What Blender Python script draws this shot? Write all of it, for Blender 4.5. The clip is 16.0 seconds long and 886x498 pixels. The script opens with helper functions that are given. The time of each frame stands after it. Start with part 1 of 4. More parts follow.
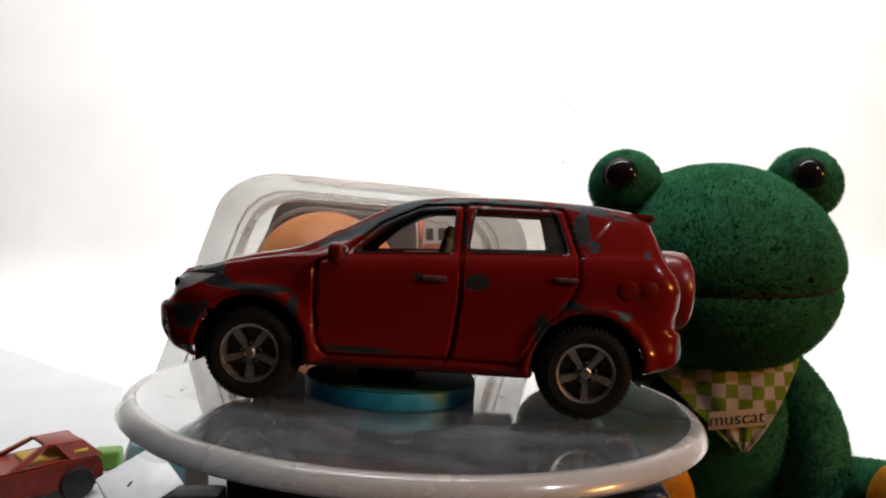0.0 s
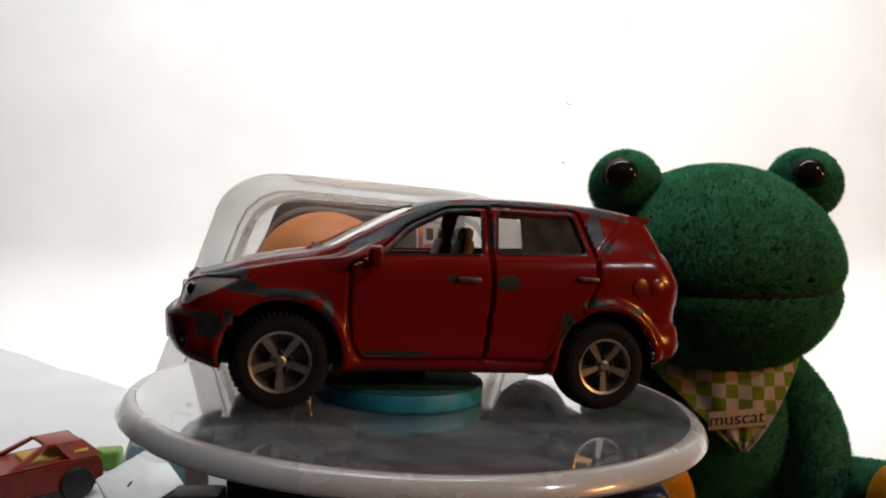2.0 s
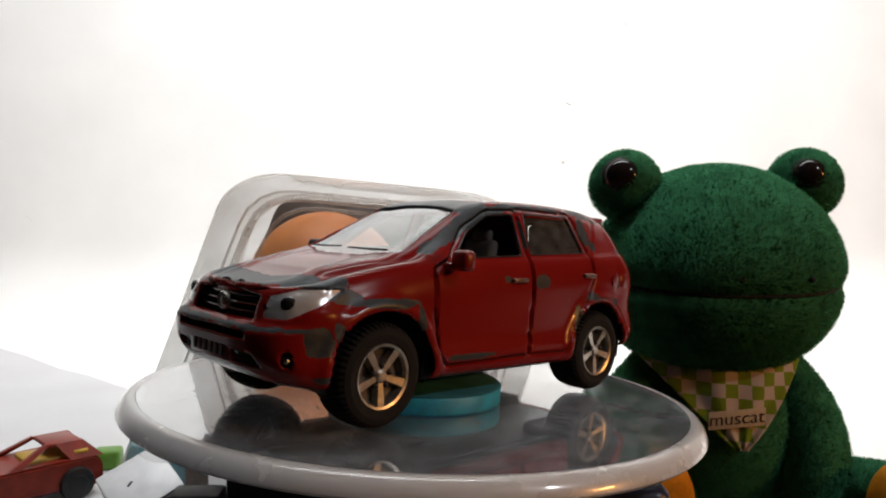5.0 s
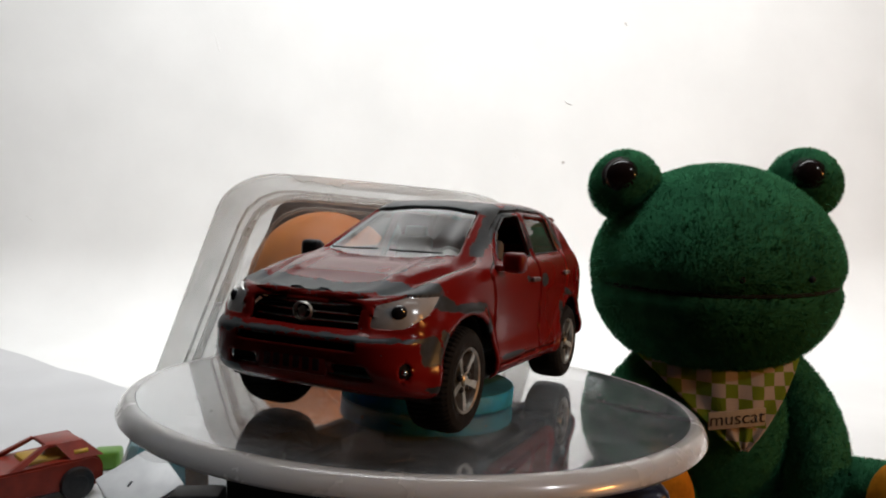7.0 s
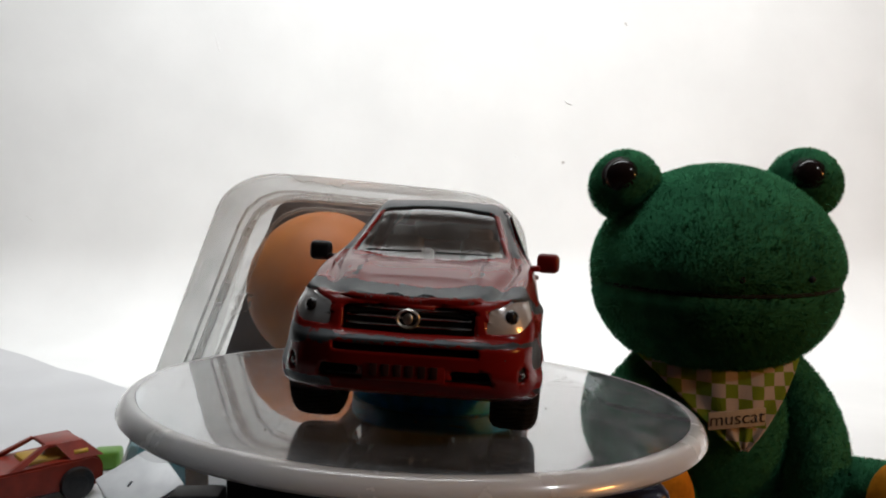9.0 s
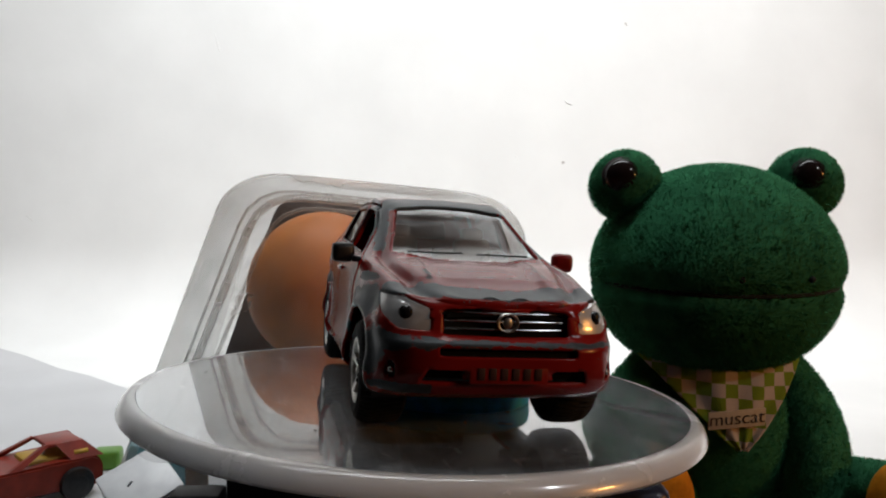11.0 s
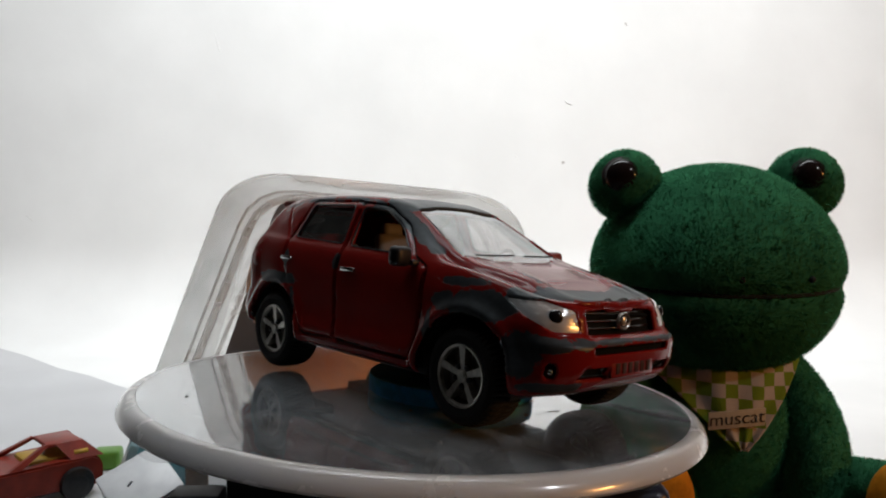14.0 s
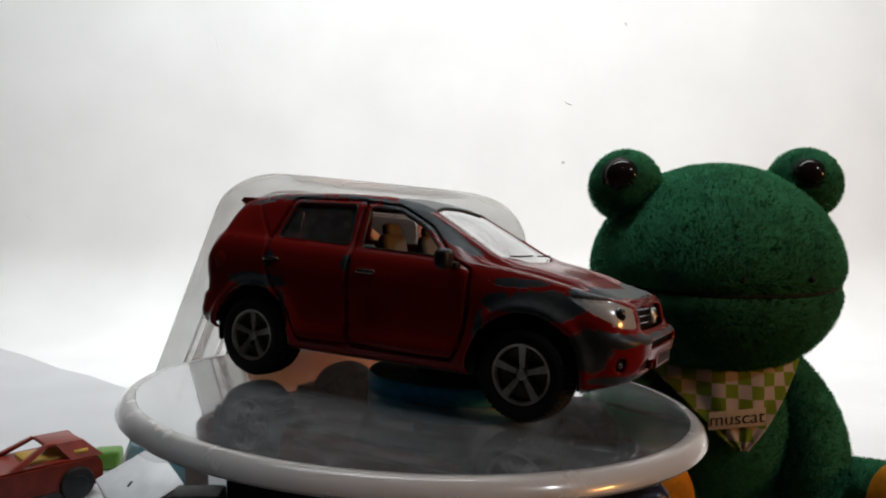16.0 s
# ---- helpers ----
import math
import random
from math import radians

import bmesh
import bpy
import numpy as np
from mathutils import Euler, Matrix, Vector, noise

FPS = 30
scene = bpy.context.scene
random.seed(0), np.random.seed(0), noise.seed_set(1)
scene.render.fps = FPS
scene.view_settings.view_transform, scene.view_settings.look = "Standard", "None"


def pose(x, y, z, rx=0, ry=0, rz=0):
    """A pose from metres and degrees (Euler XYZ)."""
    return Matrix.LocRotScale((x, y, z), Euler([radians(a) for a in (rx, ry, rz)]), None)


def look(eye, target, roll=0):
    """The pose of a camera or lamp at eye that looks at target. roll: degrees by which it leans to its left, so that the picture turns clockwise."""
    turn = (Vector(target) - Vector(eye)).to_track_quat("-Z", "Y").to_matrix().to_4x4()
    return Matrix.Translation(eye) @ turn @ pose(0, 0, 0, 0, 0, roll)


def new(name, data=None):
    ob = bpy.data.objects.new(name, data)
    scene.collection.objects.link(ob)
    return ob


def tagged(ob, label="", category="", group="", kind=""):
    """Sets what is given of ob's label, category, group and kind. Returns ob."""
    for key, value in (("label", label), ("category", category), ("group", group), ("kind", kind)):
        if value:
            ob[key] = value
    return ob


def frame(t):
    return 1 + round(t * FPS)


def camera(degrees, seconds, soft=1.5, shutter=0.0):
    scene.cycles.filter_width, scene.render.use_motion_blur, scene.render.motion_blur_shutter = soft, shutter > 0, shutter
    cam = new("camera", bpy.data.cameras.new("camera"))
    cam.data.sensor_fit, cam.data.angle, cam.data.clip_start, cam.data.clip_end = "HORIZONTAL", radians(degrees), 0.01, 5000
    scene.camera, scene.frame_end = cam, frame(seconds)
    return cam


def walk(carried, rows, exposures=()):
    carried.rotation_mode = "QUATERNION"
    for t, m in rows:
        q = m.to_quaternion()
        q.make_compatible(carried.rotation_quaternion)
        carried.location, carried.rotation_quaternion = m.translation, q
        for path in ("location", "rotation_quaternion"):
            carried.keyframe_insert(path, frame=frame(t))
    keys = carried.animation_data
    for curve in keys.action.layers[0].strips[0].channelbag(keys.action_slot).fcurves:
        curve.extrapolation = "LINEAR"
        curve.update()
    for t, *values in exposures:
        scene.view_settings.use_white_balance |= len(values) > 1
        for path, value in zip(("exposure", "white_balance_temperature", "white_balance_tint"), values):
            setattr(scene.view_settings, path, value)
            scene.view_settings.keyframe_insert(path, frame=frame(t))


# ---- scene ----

# ---------------------------------------------------------------- camera
cam = camera(62.15, 16.0, soft=2.0)
EYE = Matrix.Translation((0, 0, 0.115)) @ pose(0, 0, 0, 90 - 1.0686, 0, 0)
walk(cam, [(0.0, EYE), (16.0, EYE)],
     exposures=[(0.0, 0.38, 6500, 10), (0.5, 0.22, 6500, 10), (1.5, 0.16, 6500, 10), (3.0, 0.18, 6500, 10), (4.0, 0.22, 6500, 10), (6.3, 0.26, 6500, 10), (6.6, 0.18, 6450, 10), (7.0, -0.03, 6400, 9), (9.0, -0.05, 6330, 8.5), (16.0, -0.09, 6250, 8)])

# the turntable's axis: leans a little; zero height is that of the toy's wheel hubs
AXIS = Matrix.Translation((-0.00594, 0.18464, 0.08763)) @ pose(0, 0, 0, 0, 3.318, 0)
TURN = [
    (0, 178.5), (0.5, 182.2), (1, 185.9), (1.5, 189.8), (2, 194.2), (2.5, 199.2), (3, 204.7), (3.5, 209.8), (4, 214.3), (4.2, 216.3), (6.3, 237.9), (6.5, 240.0), (7, 245.2), (7.5, 250.1), (8, 255.1), (8.5, 260.2), (9, 265.1), (9.2, 267.0), (11.3, 286.2), (11.5, 288.1), (12, 292.9), (12.5, 298.0), (13, 303.1), (13.5, 308.1), (14, 313.1), (14.5, 318.0), (15, 322.9), (15.5, 327.8), (16, 332.6)]
OFFSET = (-0.00089, 0.00389)      # the toy's middle from the axis, turning with it

# ---------------------------------------------------------------- light
world = bpy.data.worlds.new("world")
scene.world = world
world.use_nodes = True
world.node_tree.nodes["Background"].inputs["Color"].default_value = (0.75, 0.85, 1.0, 1)
world.node_tree.nodes["Background"].inputs["Strength"].default_value = 0.005


def area_light(name, eye, target, sx, sy, watts, color, spread=180):
    d = bpy.data.lights.new(name, "AREA")
    d.shape, d.size, d.size_y, d.energy, d.color = "RECTANGLE", sx, sy, watts, color
    d.spread = radians(spread)
    ob = new(name, d)
    ob.matrix_world = look(eye, target)
    return ob


area_light("ceiling_light", (0.06, 0.38, 1.25), (0.03, 0.87, 0.41), 1.20, 0.25, 8.7, (0.985, 0.99, 0.985), 98)
area_light("desk_lamp_light", (0.95, -0.16, 0.30), (0, 0.18, 0.1), 0.13, 0.035, 2.4, (1.0, 0.42, 0.10))
area_light("window_light", (0.70, -0.24, 0.66), (0, 0.18, 0.1), 0.05, 0.06, 1.0, (0.95, 0.97, 1.0))


# ---------------------------------------------------------------- materials
def mat(name, color, rough=0.5, metal=0.0, var=0.0, scale=200.0, bump=0.0, bump_scale=600.0, coat=0.0, transmission=0.0, ior=1.45, color2=None, detail=4.0, spec=0.5, sheen=0.0, alpha=1.0):
    m = bpy.data.materials.new(name)
    m.use_nodes = True
    nt = m.node_tree
    b = nt.nodes["Principled BSDF"]
    b.inputs["Base Color"].default_value = (*color, 1)
    b.inputs["Roughness"].default_value = rough
    b.inputs["Metallic"].default_value = metal
    b.inputs["Coat Weight"].default_value = coat
    b.inputs["Coat Roughness"].default_value = 0.08
    b.inputs["Transmission Weight"].default_value = transmission
    b.inputs["IOR"].default_value = ior
    b.inputs["Specular IOR Level"].default_value = spec
    b.inputs["Sheen Weight"].default_value = sheen
    b.inputs["Alpha"].default_value = alpha
    tc = nt.nodes.new("ShaderNodeTexCoord")
    if var or color2:
        n = nt.nodes.new("ShaderNodeTexNoise")
        n.inputs["Scale"].default_value, n.inputs["Detail"].default_value = scale, detail
        nt.links.new(tc.outputs["Object"], n.inputs["Vector"])
        r = nt.nodes.new("ShaderNodeValToRGB")
        c2 = color2 or tuple(min(1, c * (1 + var)) for c in color)
        c1 = color if color2 else tuple(c * (1 - var) for c in color)
        r.color_ramp.elements[0].position, r.color_ramp.elements[1].position = 0.35, 0.65
        r.color_ramp.elements[0].color, r.color_ramp.elements[1].color = (*c1, 1), (*c2, 1)
        nt.links.new(n.outputs["Fac"], r.inputs["Fac"])
        nt.links.new(r.outputs["Color"], b.inputs["Base Color"])
        rr = nt.nodes.new("ShaderNodeMapRange")
        rr.inputs["To Min"].default_value, rr.inputs["To Max"].default_value = max(0, rough - 0.08), min(1, rough + 0.1)
        nt.links.new(n.outputs["Fac"], rr.inputs["Value"])
        nt.links.new(rr.outputs["Result"], b.inputs["Roughness"])
    if bump:
        n2 = nt.nodes.new("ShaderNodeTexNoise")
        n2.inputs["Scale"].default_value, n2.inputs["Detail"].default_value = bump_scale, 5
        nt.links.new(tc.outputs["Object"], n2.inputs["Vector"])
        bp = nt.nodes.new("ShaderNodeBump")
        bp.inputs["Strength"].default_value, bp.inputs["Distance"].default_value = bump, 0.0006
        nt.links.new(n2.outputs["Fac"], bp.inputs["Height"])
        nt.links.new(bp.outputs["Normal"], b.inputs["Normal"])
    return m


def thin_pane(name, tint, gloss_rough=0.03, dirt=0.12, dirt_scale=260.0, gloss=1.0):
    """A thin clear sheet: see-through, with gloss by Fresnel and a little dust."""
    m = bpy.data.materials.new(name)
    m.use_nodes = True
    nt = m.node_tree
    nt.nodes.remove(nt.nodes["Principled BSDF"])
    out = nt.nodes["Material Output"]
    tr, gl, df = nt.nodes.new("ShaderNodeBsdfTransparent"), nt.nodes.new("ShaderNodeBsdfGlossy"), nt.nodes.new("ShaderNodeBsdfDiffuse")
    tr.inputs["Color"].default_value = (*tint, 1)
    gl.inputs["Roughness"].default_value = gloss_rough
    df.inputs["Color"].default_value = (0.6, 0.58, 0.55, 1)
    fr = nt.nodes.new("ShaderNodeFresnel")
    fr.inputs["IOR"].default_value = 1.5
    mul = nt.nodes.new("ShaderNodeMath")
    mul.operation = "MULTIPLY"
    mul.inputs[1].default_value = gloss
    nt.links.new(fr.outputs["Fac"], mul.inputs[0])
    tc, n = nt.nodes.new("ShaderNodeTexCoord"), nt.nodes.new("ShaderNodeTexNoise")
    n.inputs["Scale"].default_value, n.inputs["Detail"].default_value = dirt_scale, 6
    nt.links.new(tc.outputs["Object"], n.inputs["Vector"])
    mr = nt.nodes.new("ShaderNodeMapRange")
    mr.inputs["From Min"].default_value, mr.inputs["From Max"].default_value = 0.35, 0.75
    mr.inputs["To Min"].default_value, mr.inputs["To Max"].default_value = dirt * 0.35, dirt
    nt.links.new(n.outputs["Fac"], mr.inputs["Value"])
    m1, m2 = nt.nodes.new("ShaderNodeMixShader"), nt.nodes.new("ShaderNodeMixShader")
    nt.links.new(mr.outputs["Result"], m1.inputs["Fac"])
    nt.links.new(tr.outputs["BSDF"], m1.inputs[1])
    nt.links.new(df.outputs["BSDF"], m1.inputs[2])
    nt.links.new(mul.outputs[0], m2.inputs["Fac"])
    nt.links.new(m1.outputs["Shader"], m2.inputs[1])
    nt.links.new(gl.outputs["BSDF"], m2.inputs[2])
    nt.links.new(m2.outputs["Shader"], out.inputs["Surface"])
    return m


def chipped_paint(name, paint, metal_color):
    """Glossy toy enamel, worn to grey cast metal where the mesh's 'wear' attribute and a ragged noise agree."""
    m = mat(name, paint, rough=0.24, coat=0.10, spec=0.22)
    nt = m.node_tree
    b = nt.nodes["Principled BSDF"]
    tc = nt.nodes.new("ShaderNodeTexCoord")
    at = nt.nodes.new("ShaderNodeAttribute")
    at.attribute_name = "wear"
    n = nt.nodes.new("ShaderNodeTexNoise")
    n.inputs["Scale"].default_value, n.inputs["Detail"].default_value, n.inputs["Roughness"].default_value = 300, 8, 0.72
    fine = nt.nodes.new("ShaderNodeTexNoise")
    fine.inputs["Scale"].default_value, fine.inputs["Detail"].default_value = 900, 3
    big = nt.nodes.new("ShaderNodeTexNoise")
    big.inputs["Scale"].default_value = 60
    for q in (n, fine, big):
        nt.links.new(tc.outputs["Object"], q.inputs["Vector"])

    def calc(op, a, c):
        k = nt.nodes.new("ShaderNodeMath")
        k.operation = op
        for i, v in enumerate((a, c)):
            if isinstance(v, (int, float)):
                k.inputs[i].default_value = v
            else:
                nt.links.new(v, k.inputs[i])
        return k.outputs[0]
    s = calc("ADD", at.outputs["Fac"], calc("MULTIPLY", calc("SUBTRACT", n.outputs["Fac"], 0.5), 1.5))
    mr = nt.nodes.new("ShaderNodeMapRange")
    mr.inputs["From Min"].default_value, mr.inputs["From Max"].default_value = 0.49, 0.53
    nt.links.new(s, mr.inputs["Value"])
    specks = nt.nodes.new("ShaderNodeMapRange")
    specks.inputs["From Min"].default_value, specks.inputs["From Max"].default_value = 0.735, 0.75
    nt.links.new(fine.outputs["Fac"], specks.inputs["Value"])
    mask = calc("MAXIMUM", mr.outputs["Result"], specks.outputs["Result"])
    red = nt.nodes.new("ShaderNodeMix")
    red.data_type = "RGBA"
    red.inputs[6].default_value = (*[c * 0.8 for c in paint], 1)
    red.inputs[7].default_value = (*[min(1, c * 1.15) for c in paint], 1)
    nt.links.new(big.outputs["Fac"], red.inputs[0])
    gm = nt.nodes.new("ShaderNodeMix")
    gm.data_type = "RGBA"
    gm.inputs[6].default_value = (*[c * 0.6 for c in metal_color], 1)
    gm.inputs[7].default_value = (*[c * 1.4 for c in metal_color], 1)
    nt.links.new(fine.outputs["Fac"], gm.inputs[0])
    mx = nt.nodes.new("ShaderNodeMix")
    mx.data_type = "RGBA"
    nt.links.new(mask, mx.inputs[0])
    nt.links.new(red.outputs[2], mx.inputs[6])
    nt.links.new(gm.outputs[2], mx.inputs[7])
    nt.links.new(mx.outputs[2], b.inputs["Base Color"])
    nt.links.new(calc("ADD", 0.2, calc("MULTIPLY", mask, 0.2)), b.inputs["Roughness"])
    nt.links.new(calc("MULTIPLY", mask, 0.45), b.inputs["Metallic"])
    nt.links.new(calc("SUBTRACT", 0.10, calc("MULTIPLY", mask, 0.10)), b.inputs["Coat Weight"])
    bp = nt.nodes.new("ShaderNodeBump")
    bp.inputs["Strength"].default_value, bp.inputs["Distance"].default_value = 0.5, 0.00012
    bp.invert = True
    nt.links.new(calc("ADD", mask, calc("MULTIPLY", big.outputs["Fac"], 0.8)), bp.inputs["Height"])
    nt.links.new(bp.outputs["Normal"], b.inputs["Normal"])
    return m


PAINT = chipped_paint("red_enamel", (0.215, 0.009, 0.007), (0.054, 0.061, 0.066))
BLACK = mat("black_plastic", (0.012, 0.012, 0.013), 0.42, var=0.3, scale=400)
MATT_BLACK = mat("matt_black", (0.006, 0.006, 0.006), 0.9, var=0.2, scale=400, spec=0.15)
RUBBER = mat("tyre_rubber", (0.0045, 0.0045, 0.005), 0.85, var=0.35, scale=700, bump=0.3)
SILVER = mat("silver_rim", (0.56, 0.54, 0.50), 0.36, metal=0.92, var=0.15, scale=900)
RIM_DARK = mat("rim_recess", (0.10, 0.092, 0.085), 0.5, metal=0.4, var=0.2, scale=500)
CHROME = mat("dull_chrome", (0.6, 0.6, 0.6), 0.22, metal=1.0)
LAMP_CLEAR = mat("headlamp_plastic", (0.60, 0.595, 0.59), 0.2, metal=0.25, var=0.12, scale=300, coat=1.0)
LAMP_DARK = mat("headlamp_bulb", (0.015, 0.015, 0.018), 0.15, coat=1.0)
SEAT = mat("beige_seat", (0.17, 0.15, 0.13), 0.6, var=0.08, scale=300)
TRIM = mat("window_trim", (0.018, 0.018, 0.02), 0.35)
GLASS = thin_pane("window_glass", (0.80, 0.78, 0.76), 0.03, 0.14, 300, 1.3)
GLASS_DIRTY = thin_pane("windscreen_glass", (0.66, 0.64, 0.65), 0.04, 0.12, 120, 2.0)
PLASTER = mat("white_wall_paint", (0.80, 0.80, 0.79), 0.75, var=0.03, scale=9, bump=0.4, bump_scale=45)
TABLE = mat("white_tabletop", (0.55, 0.55, 0.56), 0.5, var=0.04, scale=14, bump=0.1, bump_scale=300)
ROOM = mat("room_wall", (0.02, 0.018, 0.016), 0.8, var=0.15, scale=3)
CEIL = mat("ceiling_paint", (0.32, 0.32, 0.33), 0.8, var=0.03, scale=5)


def scratched_plastic(name, color, clear, cloudy):
    """Clear plastic with a polished face, scuffed into fine pale scratches and faint cloudy patches."""
    m = mat(name, color, rough=0.03, transmission=clear, ior=1.52, coat=1.0)
    nt = m.node_tree
    b = nt.nodes["Principled BSDF"]
    b.inputs["Coat Roughness"].default_value, b.inputs["Coat IOR"].default_value = 0.02, 1.6
    tc = nt.nodes.new("ShaderNodeTexCoord")

    def noise(scale, detail, stretch, turn, twist=0.0):
        mp, n = nt.nodes.new("ShaderNodeMapping"), nt.nodes.new("ShaderNodeTexNoise")
        mp.inputs["Scale"].default_value, mp.inputs["Rotation"].default_value = stretch, (0, 0, turn)
        n.inputs["Scale"].default_value, n.inputs["Detail"].default_value, n.inputs["Distortion"].default_value = scale, detail, twist
        nt.links.new(tc.outputs["Object"], mp.inputs["Vector"])
        nt.links.new(mp.outputs["Vector"], n.inputs["Vector"])
        return n.outputs["Fac"]

    def span(value, a, c, lo, hi):
        r = nt.nodes.new("ShaderNodeMapRange")
        for key, v in (("From Min", a), ("From Max", c), ("To Min", lo), ("To Max", hi)):
            r.inputs[key].default_value = v
        nt.links.new(value, r.inputs["Value"])
        return r.outputs["Result"]

    def both(op, a, c):
        k = nt.nodes.new("ShaderNodeMath")
        k.operation = op
        nt.links.new(a, k.inputs[0])
        nt.links.new(c, k.inputs[1])
        return k.outputs[0]
    lines = both("MAXIMUM", span(noise(900, 4, (0.14, 1.0, 1.0), 0.5, 0.3), 0.61, 0.70, 0, 1), span(noise(800, 4, (1.0, 0.16, 1.0), 0.2, 0.4), 0.62, 0.71, 0, 1))
    patch = span(noise(150, 8, (1, 1, 1), 0), 0.45, 0.70, 0, 0.6)
    scuff = both("MAXIMUM", lines, patch)
    nt.links.new(span(scuff, 0, 1, clear, cloudy), b.inputs["Transmission Weight"])
    nt.links.new(span(scuff, 0, 1, 0.03, 0.22), b.inputs["Roughness"])
    bp = nt.nodes.new("ShaderNodeBump")
    bp.inputs["Strength"].default_value, bp.inputs["Distance"].default_value = 0.12, 0.0001
    nt.links.new(noise(110, 3, (1, 1, 1), 0.3), bp.inputs["Height"])
    nt.links.new(bp.outputs["Normal"], b.inputs["Normal"])
    nt.links.new(bp.outputs["Normal"], b.inputs["Coat Normal"])
    return m


DISC = scratched_plastic("clear_scuffed_plastic", (0.84, 0.90, 0.94), 0.89, 0.68)
DISC_RIM = mat("milky_plastic", (0.90, 0.89, 0.92), 0.25, transmission=0.22, ior=1.49, var=0.02, scale=120, coat=0.8)
DISC_RIM.node_tree.nodes["Principled BSDF"].inputs["Subsurface Weight"].default_value = 0.8
DISC_RIM.node_tree.nodes["Principled BSDF"].inputs["Subsurface Radius"].default_value = (0.008, 0.008, 0.009)
DISC_RIM.node_tree.nodes["Principled BSDF"].inputs["Subsurface Scale"].default_value = 1.0
PUCK = mat("blue_foam_plastic", (0.03, 0.37, 0.68), 0.45, var=0.18, scale=260, bump=0.2)
PUCK.node_tree.nodes["Principled BSDF"].inputs["Subsurface Weight"].default_value = 0.7
PUCK.node_tree.nodes["Principled BSDF"].inputs["Subsurface Radius"].default_value = (0.002, 0.006, 0.010)
PUCK.node_tree.nodes["Principled BSDF"].inputs["Subsurface Scale"].default_value = 1.0
PUCK_TOP = mat("teal_sheet", (0.03, 0.17, 0.22), 0.6, var=0.2, scale=200)
STEM = mat("blue_clear_plastic", (0.14, 0.46, 0.58), 0.2, transmission=0.3, var=0.1, scale=200)
PLUSH_SKIN = mat("green_plush_backing", (0.060, 0.235, 0.117), 0.95, var=0.10, scale=160, bump=0.15, bump_scale=700, spec=0.1)
FELT_ORANGE = mat("orange_felt", (0.62, 0.23, 0.015), 0.9, var=0.15, scale=200, bump=0.4, spec=0.1)
EYE_BLACK = mat("glossy_eye", (0.012, 0.008, 0.008), 0.07, spec=0.28)
EYE_RIM = mat("eye_rim", (0.03, 0.02, 0.02), 0.6)
THREAD = mat("black_thread", (0.008, 0.012, 0.008), 0.9)
BALL = mat("orange_ball_rubber", (0.60, 0.19, 0.025), 0.5, var=0.12, scale=60, bump=0.15)
TUB = thin_pane("clear_tub_plastic", (0.95, 0.95, 0.945), 0.35, 0.40, 40, 0.4)
TUB_EDGE = thin_pane("cloudy_tub_plastic", (0.92, 0.925, 0.925), 0.4, 0.5, 60, 0.2)
SLATE = mat("dark_grey_card", (0.085, 0.095, 0.115), 0.7, var=0.3, scale=60)
CARD = mat("white_card", (0.75, 0.73, 0.70), 0.6, var=0.04, scale=100)
INK_RED = mat("orange_red_ink", (0.75, 0.16, 0.06), 0.6, var=0.08, scale=200)
INK_BLACK = mat("black_ink", (0.03, 0.025, 0.03), 0.6)
RED_TOY = mat("worn_red_enamel", (0.215, 0.021, 0.009), 0.42, var=0.18, scale=150, coat=0.1, spec=0.35)
YELLOW = mat("yellow_plastic", (0.45, 0.27, 0.03), 0.45, var=0.15, scale=300)
GREEN_TOY = mat("green_plastic", (0.10, 0.24, 0.025), 0.45, var=0.1, scale=150)
WHITE_METAL = mat("worn_silver_paint", (0.92, 0.93, 0.95), 0.3, metal=0.0, var=0.06, scale=130)
BROWN = mat("brown_card", (0.16, 0.085, 0.045), 0.7, var=0.25, scale=180)
NAVY = mat("navy_plastic", (0.012, 0.016, 0.05), 0.3, var=0.2, scale=200)


# ---------------------------------------------------------------- mesh helpers
def part(name, bm, material, parent=None, label="", smooth=True):
    me = bpy.data.meshes.new(name)
    bm.normal_update()
    if smooth:
        for e in bm.edges:
            if len(e.link_faces) == 2 and e.calc_face_angle(0) > 0.72:
                e.smooth = False
    bm.to_mesh(me)
    bm.free()
    for p in me.polygons:
        p.use_smooth = smooth
    me.materials.append(material)
    ob = new(name, me)
    if parent:
        ob.parent = parent
    if label:
        ob["label"] = label
    return ob


def plain(name, verts, faces, material, parent=None, label="", smooth=True):
    bm = bmesh.new()
    vs = [bm.verts.new(v) for v in verts]
    for f in faces:
        q = []
        for i in f:
            if vs[i] not in q:
                q.append(vs[i])
        if len(q) > 2:
            try:
                bm.faces.new(q)
            except ValueError:
                pass
    return part(name, bm, material, parent, label, smooth)


def rbox(bm, m, sx, sy, sz, r=0.0005, seg=2):
    g = bmesh.ops.create_cube(bm, size=1, matrix=Matrix.Diagonal((sx, sy, sz, 1)))
    es = list({e for v in g["verts"] for e in v.link_edges})
    vs = g["verts"]
    if r > 0:
        k = bmesh.ops.bevel(bm, geom=es, offset=r, segments=seg, affect="EDGES", profile=0.5)
        vs = list({v for v in k["verts"]} | {v for v in vs if v.is_valid})
    bmesh.ops.transform(bm, matrix=m, verts=vs)
    return bm


def box(m, sx, sy, sz, r=0.0005, seg=2):
    return rbox(bmesh.new(), m, sx, sy, sz, r, seg)


